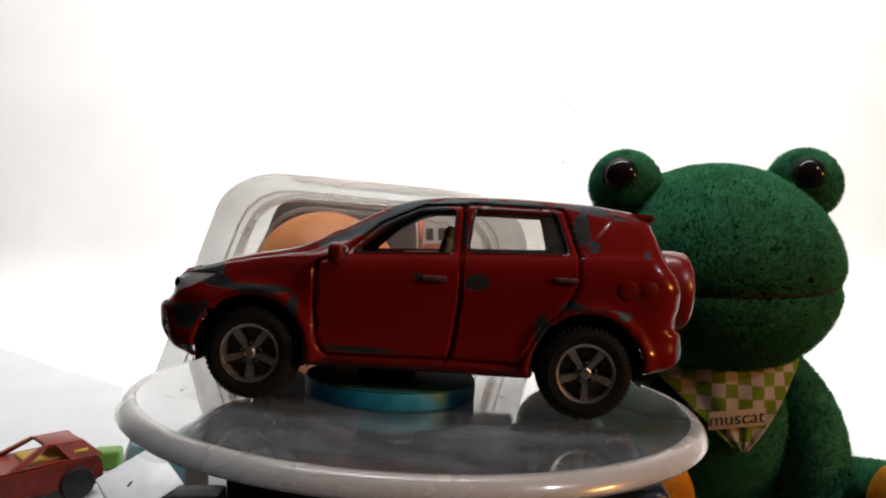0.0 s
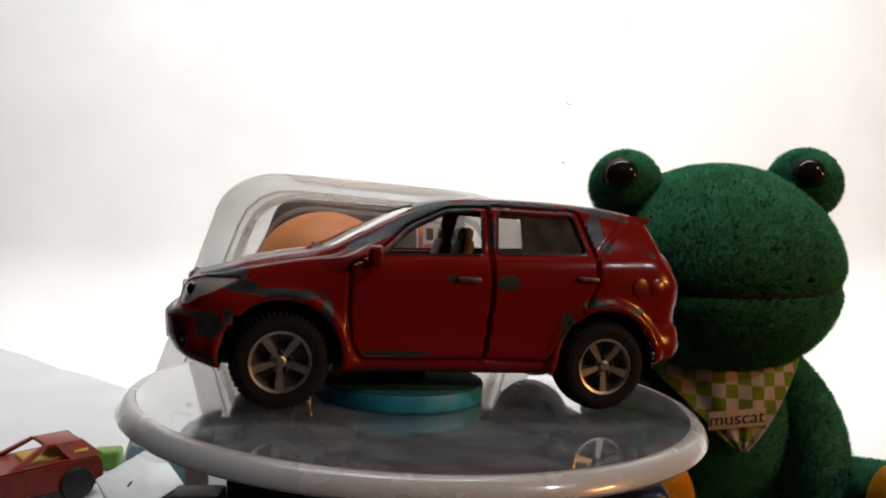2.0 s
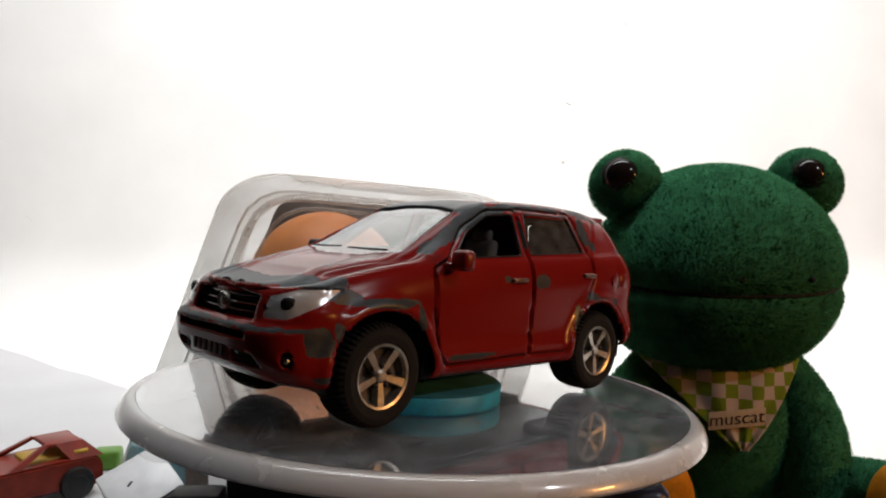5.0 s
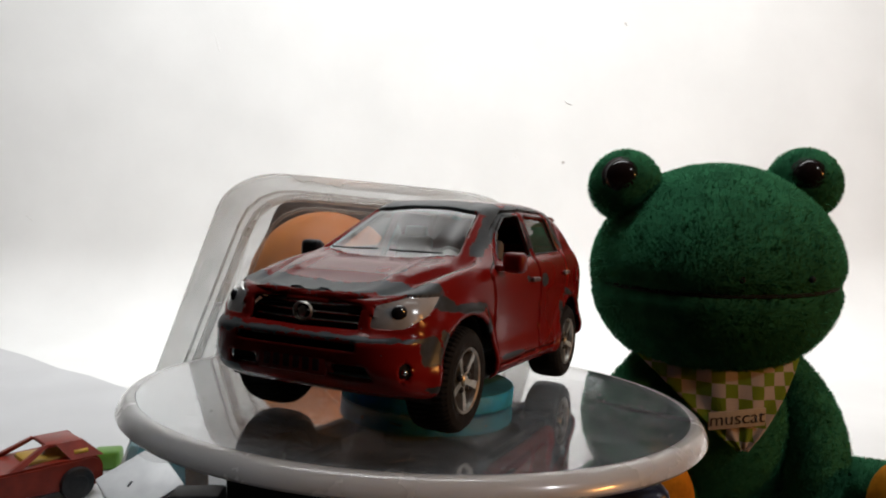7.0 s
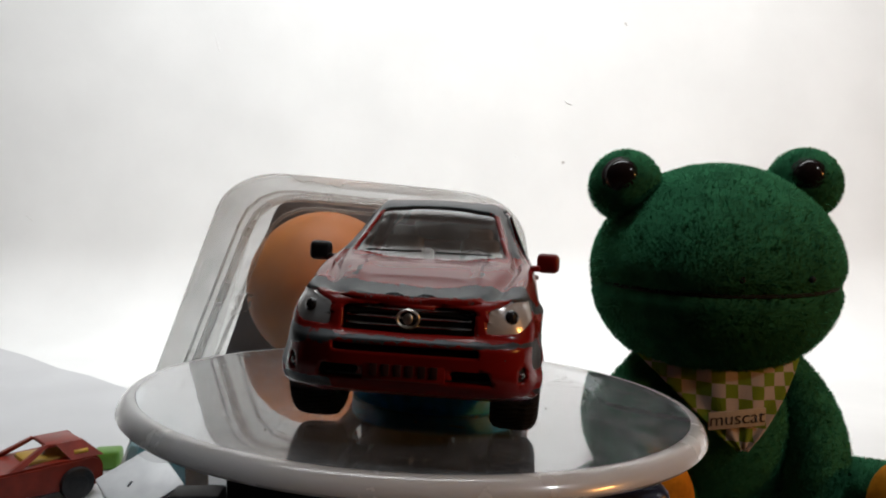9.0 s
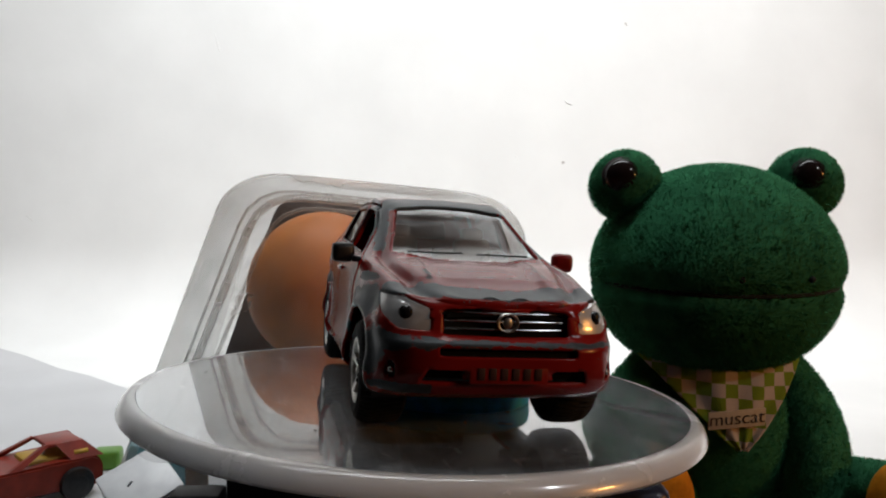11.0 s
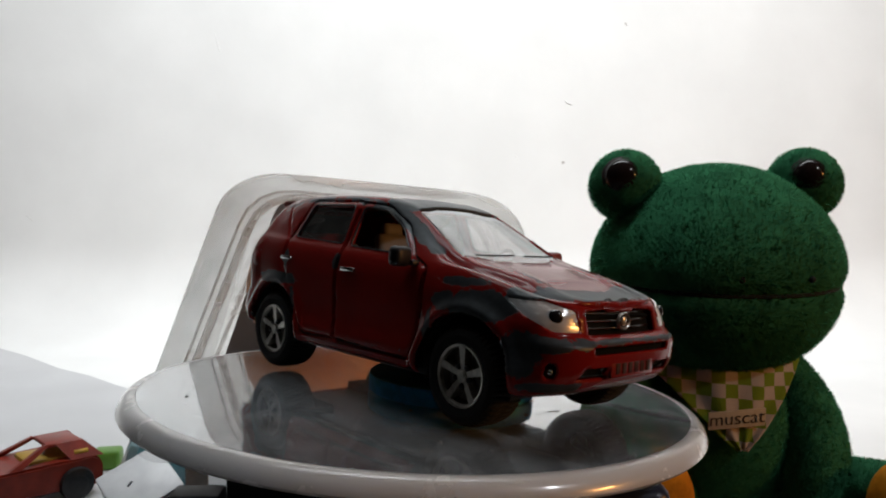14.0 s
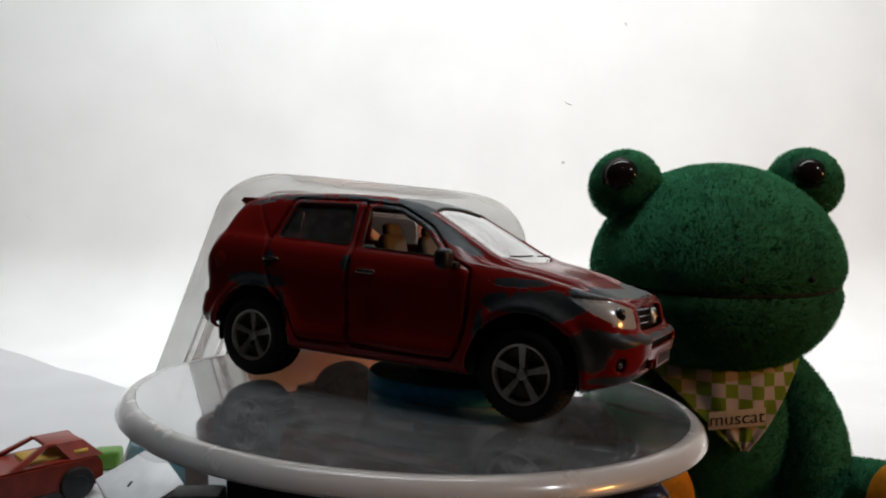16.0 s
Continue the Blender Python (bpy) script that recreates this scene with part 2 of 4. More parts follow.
def lathe(profile, seg=64, m=Matrix()):
    """Turn (radius, height) pairs about z."""
    bm = bmesh.new()
    rings = []
    for r, z in profile:
        if r < 1e-7:
            rings.append([bm.verts.new(m @ Vector((0, 0, z)))])
        else:
            rings.append([bm.verts.new(m @ Vector((r * math.cos(2 * math.pi * k / seg), r * math.sin(2 * math.pi * k / seg), z))) for k in range(seg)])
    for a, b in zip(rings, rings[1:]):
        for k in range(seg):
            q = [a[k % len(a)], a[(k + 1) % len(a)], b[(k + 1) % len(b)], b[k % len(b)]]
            u = []
            for v in q:
                if v not in u:
                    u.append(v)
            if len(u) > 2:
                bm.faces.new(u)
    bmesh.ops.recalc_face_normals(bm, faces=bm.faces)
    return bm


def tube(points, radius, seg=8, bm=None, flat=1.0):
    bm = bm or bmesh.new()
    pts = [Vector(p) for p in points]
    rings = []
    for i, p in enumerate(pts):
        d = (pts[min(i + 1, len(pts) - 1)] - pts[max(i - 1, 0)]).normalized()
        up = Vector((0, 0, 1)) if abs(d.z) < 0.95 else Vector((1, 0, 0))
        a = d.cross(up).normalized()
        b = a.cross(d)
        rings.append([bm.verts.new(p + radius * (math.cos(2 * math.pi * k / seg) * a + flat * math.sin(2 * math.pi * k / seg) * b)) for k in range(seg)])
    for r, s in zip(rings, rings[1:]):
        for k in range(seg):
            bm.faces.new((r[k], r[(k + 1) % seg], s[(k + 1) % seg], s[k]))
    bm.faces.new(rings[0][::-1])
    bm.faces.new(rings[-1])
    return bm


def ball(m, r=1.0, seg=32, rings=20, bm=None):
    bm = bm or bmesh.new()
    bmesh.ops.create_uvsphere(bm, u_segments=seg, v_segments=rings, radius=r, matrix=m)
    return bm


def prism(outline, z0, z1, m=Matrix(), bevel=0.0):
    """An outline in (x, y) raised from z0 to z1."""
    bm = bmesh.new()
    lo = [bm.verts.new((x, y, z0)) for x, y in outline]
    hi = [bm.verts.new((x, y, z1)) for x, y in outline]
    n = len(outline)
    bm.faces.new(lo[::-1])
    top = bm.faces.new(hi)
    for k in range(n):
        bm.faces.new((lo[k], lo[(k + 1) % n], hi[(k + 1) % n], hi[k]))
    bmesh.ops.recalc_face_normals(bm, faces=bm.faces)
    if bevel:
        bmesh.ops.bevel(bm, geom=list(bm.edges), offset=bevel, segments=2, affect="EDGES")
    bmesh.ops.transform(bm, matrix=m, verts=bm.verts)
    return bm


def rounded(w, h, r, n=6):
    """A rounded rectangle's outline round the origin."""
    pts = []
    for cx, cy, a0 in ((w / 2 - r, h / 2 - r, 0), (-w / 2 + r, h / 2 - r, 90), (-w / 2 + r, -h / 2 + r, 180), (w / 2 - r, -h / 2 + r, 270)):
        for k in range(n + 1):
            a = radians(a0 + 90 * k / n)
            pts.append((cx + r * math.cos(a), cy + r * math.sin(a)))
    return pts


def capsule(points, radii, seg=20, steps=8):
    """A limb with round ends along a line, its thickness given point by point."""
    pts = [Vector(p) for p in points]
    a, b = (pts[0] - pts[1]).normalized(), (pts[-1] - pts[-2]).normalized()
    line, size = [], []
    for k in range(steps, 0, -1):
        f = math.pi / 2 * k / steps
        line.append(pts[0] + a * radii[0] * math.sin(f))
        size.append(radii[0] * max(math.cos(f), 0.02))
    line += pts
    size += list(radii)
    for k in range(1, steps + 1):
        f = math.pi / 2 * k / steps
        line.append(pts[-1] + b * radii[-1] * math.sin(f))
        size.append(radii[-1] * max(math.cos(f), 0.02))
    bm = bmesh.new()
    rings = []
    for i, p in enumerate(line):
        d = (line[min(i + 1, len(line) - 1)] - line[max(i - 1, 0)]).normalized()
        u = d.cross(Vector((0.2, 1, 0.1))).normalized()
        w = u.cross(d)
        rings.append([bm.verts.new(p + size[i] * (math.cos(2 * math.pi * k / seg) * u + math.sin(2 * math.pi * k / seg) * w)) for k in range(seg)])
    for r, q in zip(rings, rings[1:]):
        for k in range(seg):
            bm.faces.new((r[k], r[(k + 1) % seg], q[(k + 1) % seg], q[k]))
    bm.faces.new(rings[0][::-1])
    bm.faces.new(rings[-1])
    bmesh.ops.recalc_face_normals(bm, faces=bm.faces)
    return bm


def empty(name, label, category, group=""):
    return tagged(new(name), label, category, group)


# ---------------------------------------------------------------- the room
def slab(name, x0, x1, y0, y1, z0, z1, material, label=""):
    ob = part(name, box(Matrix.Translation(((x0 + x1) / 2, (y0 + y1) / 2, (z0 + z1) / 2)), x1 - x0, y1 - y0, z1 - z0, 0), material, smooth=False)
    return tagged(ob, label, kind="structure")


def cove_wall():
    """The white wall, which runs into the table's rear in a soft curve."""
    prof = [(1.0, 1.7), (0.90, 1.7), (0.90, 0.11)] + [(0.90 - 0.12 * (1 - math.cos(radians(a))), 0.11 - 0.1215 * math.sin(radians(a))) for a in range(9, 91, 9)] + [(0.262, -0.0115), (0.262, -0.04), (1.0, -0.04)]
    bm = bmesh.new()
    a, b = [[bm.verts.new((x, y, z)) for y, z in prof] for x in (-1.6, 1.6)]
    n = len(prof)
    for k in range(n):
        bm.faces.new((a[k], a[(k + 1) % n], b[(k + 1) % n], b[k]))
    bm.faces.new(a[::-1])
    bm.faces.new(b)
    bmesh.ops.recalc_face_normals(bm, faces=bm.faces)
    ob = part("wall_north", bm, PLASTER, smooth=True)
    ob.modifiers.new("edges", "EDGE_SPLIT").split_angle = radians(30)
    return tagged(ob, "white painted plaster wall with small dents", kind="structure")


cove_wall()
# out of view: ROOM is near black so that little light bounces back
slab("wall_south", -1.6, 1.6, -1.7, -1.6, -0.75, 1.7, ROOM, "unseen room wall, near black to hold back bounced light")
slab("wall_west", -1.7, -1.6, -1.7, 1.0, -0.75, 1.7, ROOM, "unseen room wall, near black to hold back bounced light")
slab("wall_east", 1.6, 1.7, -1.7, 1.0, -0.75, 1.7, ROOM, "unseen room wall, near black to hold back bounced light")
slab("ceiling", -1.7, 1.7, -1.7, 1.0, 1.7, 1.8, CEIL, "plain pale ceiling")
slab("floor", -1.7, 1.7, -1.7, 1.0, -0.85, -0.75, ROOM, "unseen floor, near black to hold back bounced light")
SCUFF_DARK = mat("wall_scuff", (0.48, 0.46, 0.44), 0.8, var=0.1, scale=300)
SCUFF_PALE = mat("wall_filler", (0.775, 0.77, 0.76), 0.7, var=0.05, scale=300)
north = bpy.data.objects["wall_north"]
for mx, mz, ln, wd, tilt, mm in ((0.1467, 0.2040, 0.0035, 0.0030, 0, SCUFF_DARK), (0.2228, 0.3720, 0.0040, 0.0016, 60, SCUFF_DARK), (-0.5070, 0.1370, 0.0110, 0.0016, 40, SCUFF_PALE), (-0.4140, -0.0190, 0.0080, 0.0020, 70, SCUFF_PALE), (-0.3760, 0.0640, 0.0110, 0.0018, 30, SCUFF_PALE),
                                 (0.1530, 0.2760, 0.0090, 0.0016, 25, SCUFF_PALE), (-0.2750, 0.3500, 0.0220, 0.0014, 75, SCUFF_PALE), (0.1560, 0.0790, 0.0080, 0.0024, 15, SCUFF_PALE), (0.0900, 0.2100, 0.0060, 0.0012, 50, SCUFF_PALE)):
    part("scuff", box(pose(mx, 0.8998, mz, 0, tilt, 0), ln, 0.0008, wd, 0.0003), mm, north)
slab("tabletop", -0.95, 0.75, 0.12, 0.261, -0.05, -0.012, TABLE, "plain white tabletop")
# added board: rear edge draws the wall's base line, greyer tone its small shadow
board = part("base_line_board", prism([(-0.455, 0.752), (-0.40, 0.704), (-0.33, 0.634), (-0.29, 0.603), (-0.248, 0.562), (-0.20, 0.522), (-0.15, 0.49), (-0.05, 0.42), (0.06, 0.345), (0.20, 0.262), (0.7, 0.25), (0.7, 0.125), (-0.9, 0.125), (-0.9, 0.69), (-0.52, 0.695)], -0.0118, 0.0, bevel=0.0015), TABLE, smooth=False)
tagged(board, "added board, greyer than the wall, its rear edge standing for the wall's shaded base line", "board")
# added out of view: black sheet that darkens what shows through the disc
tagged(part("unseen_dark_mat", prism(rounded(1.50, 0.128, 0.02), 0.0, 0.003, pose(-0.05, 0.190, 0.0002), bevel=0.0006), RUBBER, smooth=False), "unseen black mat added to keep the view through the disc dark", "mat")


# ---------------------------------------------------------------- the red toy car (lengths in mm, x forward, y to its left, z from the hubs)
def smooth_curve(xs, ys, x):
    """Monotone cubic through (xs, ys), xs rising."""
    xs, ys, x = np.array(xs, float), np.array(ys, float), np.asarray(x, float)
    h, d = np.diff(xs), np.diff(ys) / np.diff(xs)
    m = np.zeros(len(xs))
    m[0], m[-1] = d[0], d[-1]
    for i in range(1, len(xs) - 1):
        if d[i - 1] * d[i] > 0:
            w1, w2 = 2 * h[i] + h[i - 1], h[i] + 2 * h[i - 1]
            m[i] = (w1 + w2) / (w1 / d[i - 1] + w2 / d[i])
    k = np.clip(np.searchsorted(xs, x) - 1, 0, len(h) - 1)
    s = np.clip((x - xs[k]) / h[k], 0, 1)
    return ((1 + 2 * s) * (1 - s) ** 2 * ys[k] + s * (1 - s) ** 2 * h[k] * m[k] + s * s * (3 - 2 * s) * ys[k + 1] + s * s * (s - 1) * h[k] * m[k + 1])


KX = [-46, -35, -20, -6, 3, 9, 14, 20, 26, 31, 36, 44]
SHOULDER_Z = [24.6, 24.0, 23.3, 22.8, 22.4, 22.1, 21.8, 21.4, 20.9, 20.3, 19.4, 17.6]
SHOULDER_W = [21.6, 22.4, 22.7, 22.8, 22.8, 22.8, 22.8, 22.7, 22.5, 22.3, 22.0, 21.2]
TOP_Z = [35.7, 36.8, 37.2, 36.9, 35.6, 33.7, 31.1, 27.9, 24.7, 22.6, 21.7, 19.7]
RAIL_Y = [14.6, 15.6, 16.0, 15.8, 15.2, 15.0, 15.7, 16.9, 18.2, 18.2, 17.4, 15.5]
RAIL_Z = [33.9, 35.1, 35.5, 35.2, 33.9, 32.1, 29.6, 26.2, 22.8, 21.6, 20.7, 18.9]
WIDE = [23.2, 23.9, 24.2, 24.3, 24.3, 24.3, 24.3, 24.2, 24.1, 24.0, 23.8, 23.0]
SILL_Z = [0.2, -1.4, -1.6, -1.5, -1.5, -1.5, -1.5, -1.5, -1.6, -1.6, -1.6, -1.6]
FRONT_Z, FRONT_X = [-2.2, -1.5, 0, 2, 5, 8.2, 9.3, 10.2, 12, 15, 16.4, 18, 22], [51.5, 53.5, 56.6, 58.4, 59.9, 60.2, 59.4, 57.7, 57.2, 56.2, 54.8, 52.6, 48]
REAR_Z, REAR_X = [-2, 0.4, 1.8, 4.5, 8.7, 10, 12, 15, 18, 21, 24, 28, 32, 34, 36], [-51, -53.5, -57.0, -58.3, -58.1, -56.7, -56.7, -57.5, -57.7, -56.7, -54.6, -52.9, -51.4, -50.8, -50.0]
ARCHES = ((36.0, 0.4), (-36.2, 0.4))
ROWS_V, X_FRONT, X_REAR = 112, 44.0, -46.0


def section(x):
    """Half a cross-section: rows of (y, z) from the sill up to the middle of the roof."""
    k = lambda t: smooth_curve(KX, t, x)
    zs, ws, zc, ry, rz, w, zb = (float(k(t)) for t in (SHOULDER_Z, SHOULDER_W, TOP_Z, RAIL_Y, RAIL_Z, WIDE, SILL_Z))
    pts = [(w - 1.0, zb), (w + 0.1, zb + 1.0), (w + 0.7, zb + 4.0), (w + 0.1, zb + 7.4), (w - 0.1, 12.5 + 0.1 * zs - 2), (w - 0.35, zs - 4.6), (ws + 0.3, zs - 1.2), (ws - 0.35, zs),
           (ws - 1.1, zs + 0.9), (ry + 0.55 * (ws - 1.1 - ry), rz + 0.50 * (zs + 0.9 - rz)), (ry + 0.8, rz - 0.9), (ry - 1.2, rz + 0.45 * (zc - rz) + 0.15), (ry * 0.6, rz + 0.82 * (zc - rz)), (ry * 0.3, rz + 0.96 * (zc - rz)), (0, zc)]
    pts = np.array(pts)
    s = np.concatenate([[0], np.cumsum(np.hypot(*np.diff(pts, axis=0).T) + 0.4)])
    # the same share of the rows for each stretch, so that rows run along the body
    knots = np.array([0, 3, 9, 17, 27, 36, 43, 47, 51, 66, 80, 86, 94, 103, ROWS_V - 1])
    v = np.interp(np.arange(ROWS_V), knots, s)
    out = np.empty((ROWS_V, 2))
    for c in (0, 1):
        m = np.gradient(pts[:, c], s)
        i = np.clip(np.searchsorted(s, v) - 1, 0, len(s) - 2)
        h = s[i + 1] - s[i]
        q = (v - s[i]) / h
        out[:, c] = (1 + 2 * q) * (1 - q) ** 2 * pts[i, c] + q * (1 - q) ** 2 * h * m[i] + q * q * (3 - 2 * q) * pts[i + 1, c] + q * q * (q - 1) * h * m[i + 1]
    return out


def body_grid():
    """The left half of the body's skin as a grid [column, row, xyz], from the middle of the tail to the middle of the nose."""
    cols = []
    n_end = 46
    a = section(X_REAR)
    for i in range(n_end, 0, -1):
        f = math.pi / 2 * i / n_end
        si, co = math.sin(f) ** 0.62, max(math.cos(f), 0) ** 0.30
        z = a[:, 1] - np.where(a[:, 1] > 30, (a[:, 1] - 30) * 0.22, 0) * si
        z = z + np.where(z < 3, 0.8 * si, 0)
        xr = smooth_curve(REAR_Z, REAR_X, z)
        cols.append(np.stack([X_REAR + (xr - X_REAR) * si, a[:, 0] * co, z], 1))
    for x in np.linspace(X_REAR, X_FRONT, 168):
        b = section(x)
        cols.append(np.stack([np.full(ROWS_V, x), b[:, 0], b[:, 1]], 1))
    a = section(X_FRONT)
    for i in range(1, n_end + 1):
        f = math.pi / 2 * i / n_end
        si, co = math.sin(f) ** 0.66, max(math.cos(f), 0) ** 0.46
        z = a[:, 1] - np.where(a[:, 1] > 14, (a[:, 1] - 14) * 0.55, 0) * si
        xf = smooth_curve(FRONT_Z, FRONT_X, z)
        cols.append(np.stack([X_FRONT + (xf - X_FRONT) * si, a[:, 0] * co, z], 1))
    g = np.array(cols)
    # flares round the wheel openings
    for cx, cz in ARCHES:
        r = np.hypot(g[..., 0] - cx, g[..., 2] - cz)
        g[..., 1] += 0.95 * np.exp(-((r - 13.2) / 1.5) ** 2) * (g[..., 1] > 15) * (g[..., 2] < 17)
    # creases along the bonnet
    bulge = np.clip((g[..., 0] - 26) / 6, 0, 1) * np.clip((52 - g[..., 0]) / 6, 0, 1)
    g[..., 2] += 0.35 * bulge * np.exp(-((np.abs(g[..., 1]) - 11.5) / 1.3) ** 2) * (g[..., 2] > 15)
    return g


def circle(cx, cz, r, n=40):
    return [(cx + r * math.cos(2 * math.pi * k / n), cz + r * math.sin(2 * math.pi * k / n)) for k in range(n)]


def soft_corners(poly, r):
    out, n = [], len(poly)
    for i in range(n):
        p, a, b = np.array(poly[i], float), np.array(poly[i - 1], float), np.array(poly[(i + 1) % n], float)
        u, w = (a - p), (b - p)
        ra = min(r, 0.45 * np.hypot(*u), 0.45 * np.hypot(*w))
        s, e = p + u / np.hypot(*u) * ra, p + w / np.hypot(*w) * ra
        for q in (0, 0.25, 0.5, 0.75, 1):
            out.append(tuple((1 - q) ** 2 * s + 2 * q * (1 - q) * p + q * q * e))
    return out


def inside(poly, x, z):
    hit = np.zeros(np.shape(x), bool)
    n = len(poly)
    for i in range(n):
        (x0, z0), (x1, z1) = poly[i - 1], poly[i]
        c = ((z0 > z) != (z1 > z)) & (x < (x1 - x0) * (z - z0) / (z1 - z0 + 1e-12) + x0)
        hit ^= c
    return hit


def nearest(poly, x, z):
    best = np.full(np.shape(x), 1e9)
    px, pz = np.array(x, float), np.array(z, float)
    for i in range(len(poly)):
        (x0, z0), (x1, z1) = poly[i - 1], poly[i]
        dx, dz = x1 - x0, z1 - z0
        s = np.clip(((x - x0) * dx + (z - z0) * dz) / (dx * dx + dz * dz + 1e-12), 0, 1)
        qx, qz = x0 + s * dx, z0 + s * dz
        d = np.hypot(x - qx, z - qz)
        k = d < best
        best[k], px[k], pz[k] = d[k], qx[k], qz[k]
    return best, px, pz


FRONT_WINDOW = soft_corners([(15.6, 22.9), (8.6, 29.0), (1.6, 32.8), (-6.9, 33.6), (-6.5, 23.9)], 1.2)
REAR_WINDOW = soft_corners([(-10.8, 33.9), (-9.8, 24.2), (-31.7, 25.0), (-28.9, 33.9)], 1.2)
FRONT_DOOR = soft_corners([(22.6, 20.6), (22.8, 12), (21.8, 4), (19.8, 0.9), (-6.6, 1.2), (-7.6, 6), (-8.4, 14), (-8.2, 25), (-8.5, 34.6), (0.5, 33.9), (9.6, 29.6), (17.3, 22.6)], 1.0)
REAR_DOOR = soft_corners([(-8.9, 34.8), (-8.6, 14), (-7.8, 6), (-6.9, 1.3), (-21.5, 1.0), (-23.6, 4.5), (-26.8, 9.8), (-31.2, 13.6), (-33.6, 18), (-34.0, 24), (-30.4, 34.8)], 1.0)
WINDSCREEN = soft_corners([(27.2, 16.6), (30.4, 8), (31.2, 0), (31.2, -2), (6.6, -2), (6.8, 6), (8.6, 13.3)], 0.8)
TAIL_WINDOW = soft_corners([(14.5, 26.3), (-2, 26.3), (-2, 32.4), (13.0, 32.4)], 1.2)
HEADLAMP = soft_corners([(41.6, 14.9), (43.2, 10.9), (35.5, 11.1), (28.0, 13.6), (23.2, 16.6), (33.5, 16.5)], 0.8)
GRILLE = soft_corners([(11.6, 10.4), (11.9, 14.7), (6, 15.1), (-2, 15.2), (-2, 10.2)], 0.7)
UPPER_INTAKE = soft_corners([(12.8, 6.9), (12.8, 8.7), (-2, 8.7), (-2, 6.9)], 0.4)
LOWER_INTAKE = soft_corners([(15.5, 2.0), (14.5, 4.6), (8.2, 4.6), (7.4, 2.0)], 0.5)
FOG = circle(35.0, 3.9, 1.7, 24)

# worn spots: x, z, half-length, half-height, strength
WORN_LEFT_FRONT = ((44, 15.0, 4, 1.6, 1.0), (35, 14.0, 9, 1.1, 0.9), (27.0, 9.5, 1.3, 4.5, 0.9), (46.5, 9, 1.6, 2.5, 0.7), (50.5, 7.2, 3.0, 3.0, 1.0), (50, 0.5, 3.5, 1.0, 0.7),
    (12, 2.3, 8, 0.8, 0.95))
WORN_LEFT_REAR = ((-12.0, 18.0, 3.0, 1.8, 1.1), (0.5, 18.6, 1.4, 1.0, 0.9), (-26.5, 8.5, 2.2, 4.2, 0.85), (-33, 14.2, 2.6, 1.2, 0.9), (-44, 12.6, 2.6, 1.3, 0.75), (-34.5, 30.5, 2.4, 4.0, 1.05),
    (-37, 27, 1.5, 1.6, 0.9), (-48.8, 25.8, 1.0, 0.9, 0.9), (-46, 17.5, 1.1, 1.1, 1.0), (-56.8, 4.5, 1.6, 4, 0.75), (-9.2, 29, 0.8, 4, 0.8))
WORN_RIGHT = ((40, 14.5, 9, 3.2, 1.1), (30, 14.5, 4, 2.2, 1.0), (26.0, 8, 1.6, 6, 0.75), (50, 6.5, 4.5, 5.0, 1.05), (55, 8.6, 5, 1.6, 1.0), (55, 0.6, 6, 1.2, 1.0),
    (-9.5, 19.6, 1.2, 2.2, 1.0), (33, 18.6, 8, 1.2, 0.85), (-32.5, 19.4, 2.0, 2.4, 0.9), (-36, 13.9, 11, 2.0, 0.95), (-27, 8.0, 2, 5, 0.7))
WORN_BOTH = ((-36, 13.6, 10, 0.9, 0.6), (-40, 36, 12, 1.5, 0.55))
WORN = {1: (WORN_LEFT_FRONT, WORN_LEFT_REAR, WORN_BOTH), -1: (WORN_RIGHT, WORN_BOTH)}


def wear_at(side, x, y, z):
    w = np.full(np.shape(x), -0.35)
    for spots in WORN[side]:
        for cx, cz, rx, rz, k in spots:
            w = np.maximum(w, k * np.exp(-(((x - cx) / rx) ** 2 + ((z - cz) / rz) ** 2) ** 1.5 * 0.9) * (np.abs(y) > 13))
    ay = np.abs(y)
    # the bonnet's front edge, the pillars and the front of the roof, the bumper's upper edge
    edge = 50.6 - 0.012 * ay ** 2
    w = np.maximum(w, 1.0 * np.exp(-((x - edge - 1.4) / 3.8) ** 2) * (z > 14.8) * (ay < 22))
    w = np.maximum(w, 1.15 * np.exp(-((ay - np.interp(x, [0, 9, 26], [16.6, 16.2, 19.4])) / 1.5) ** 2) * (x > -4) * (x < 24) * (z > 23.5))
    w = np.maximum(w, 1.1 * np.exp(-((x - 4) / 6.0) ** 2) * (z > 32.8))
    w = np.maximum(w, 0.62 * np.exp(-((ay - 15.6) / 1.3) ** 2) * (z > 33) * (x < 2))
    w = np.maximum(w, 0.75 * np.exp(-((z - 9.2) / 0.7) ** 2) * (x > 50))
    w = np.maximum(w, 0.50 * np.exp(-((ay - 12) / 1.2) ** 2) * (x > 26) * (x < 46) * (z > 17))
    return w


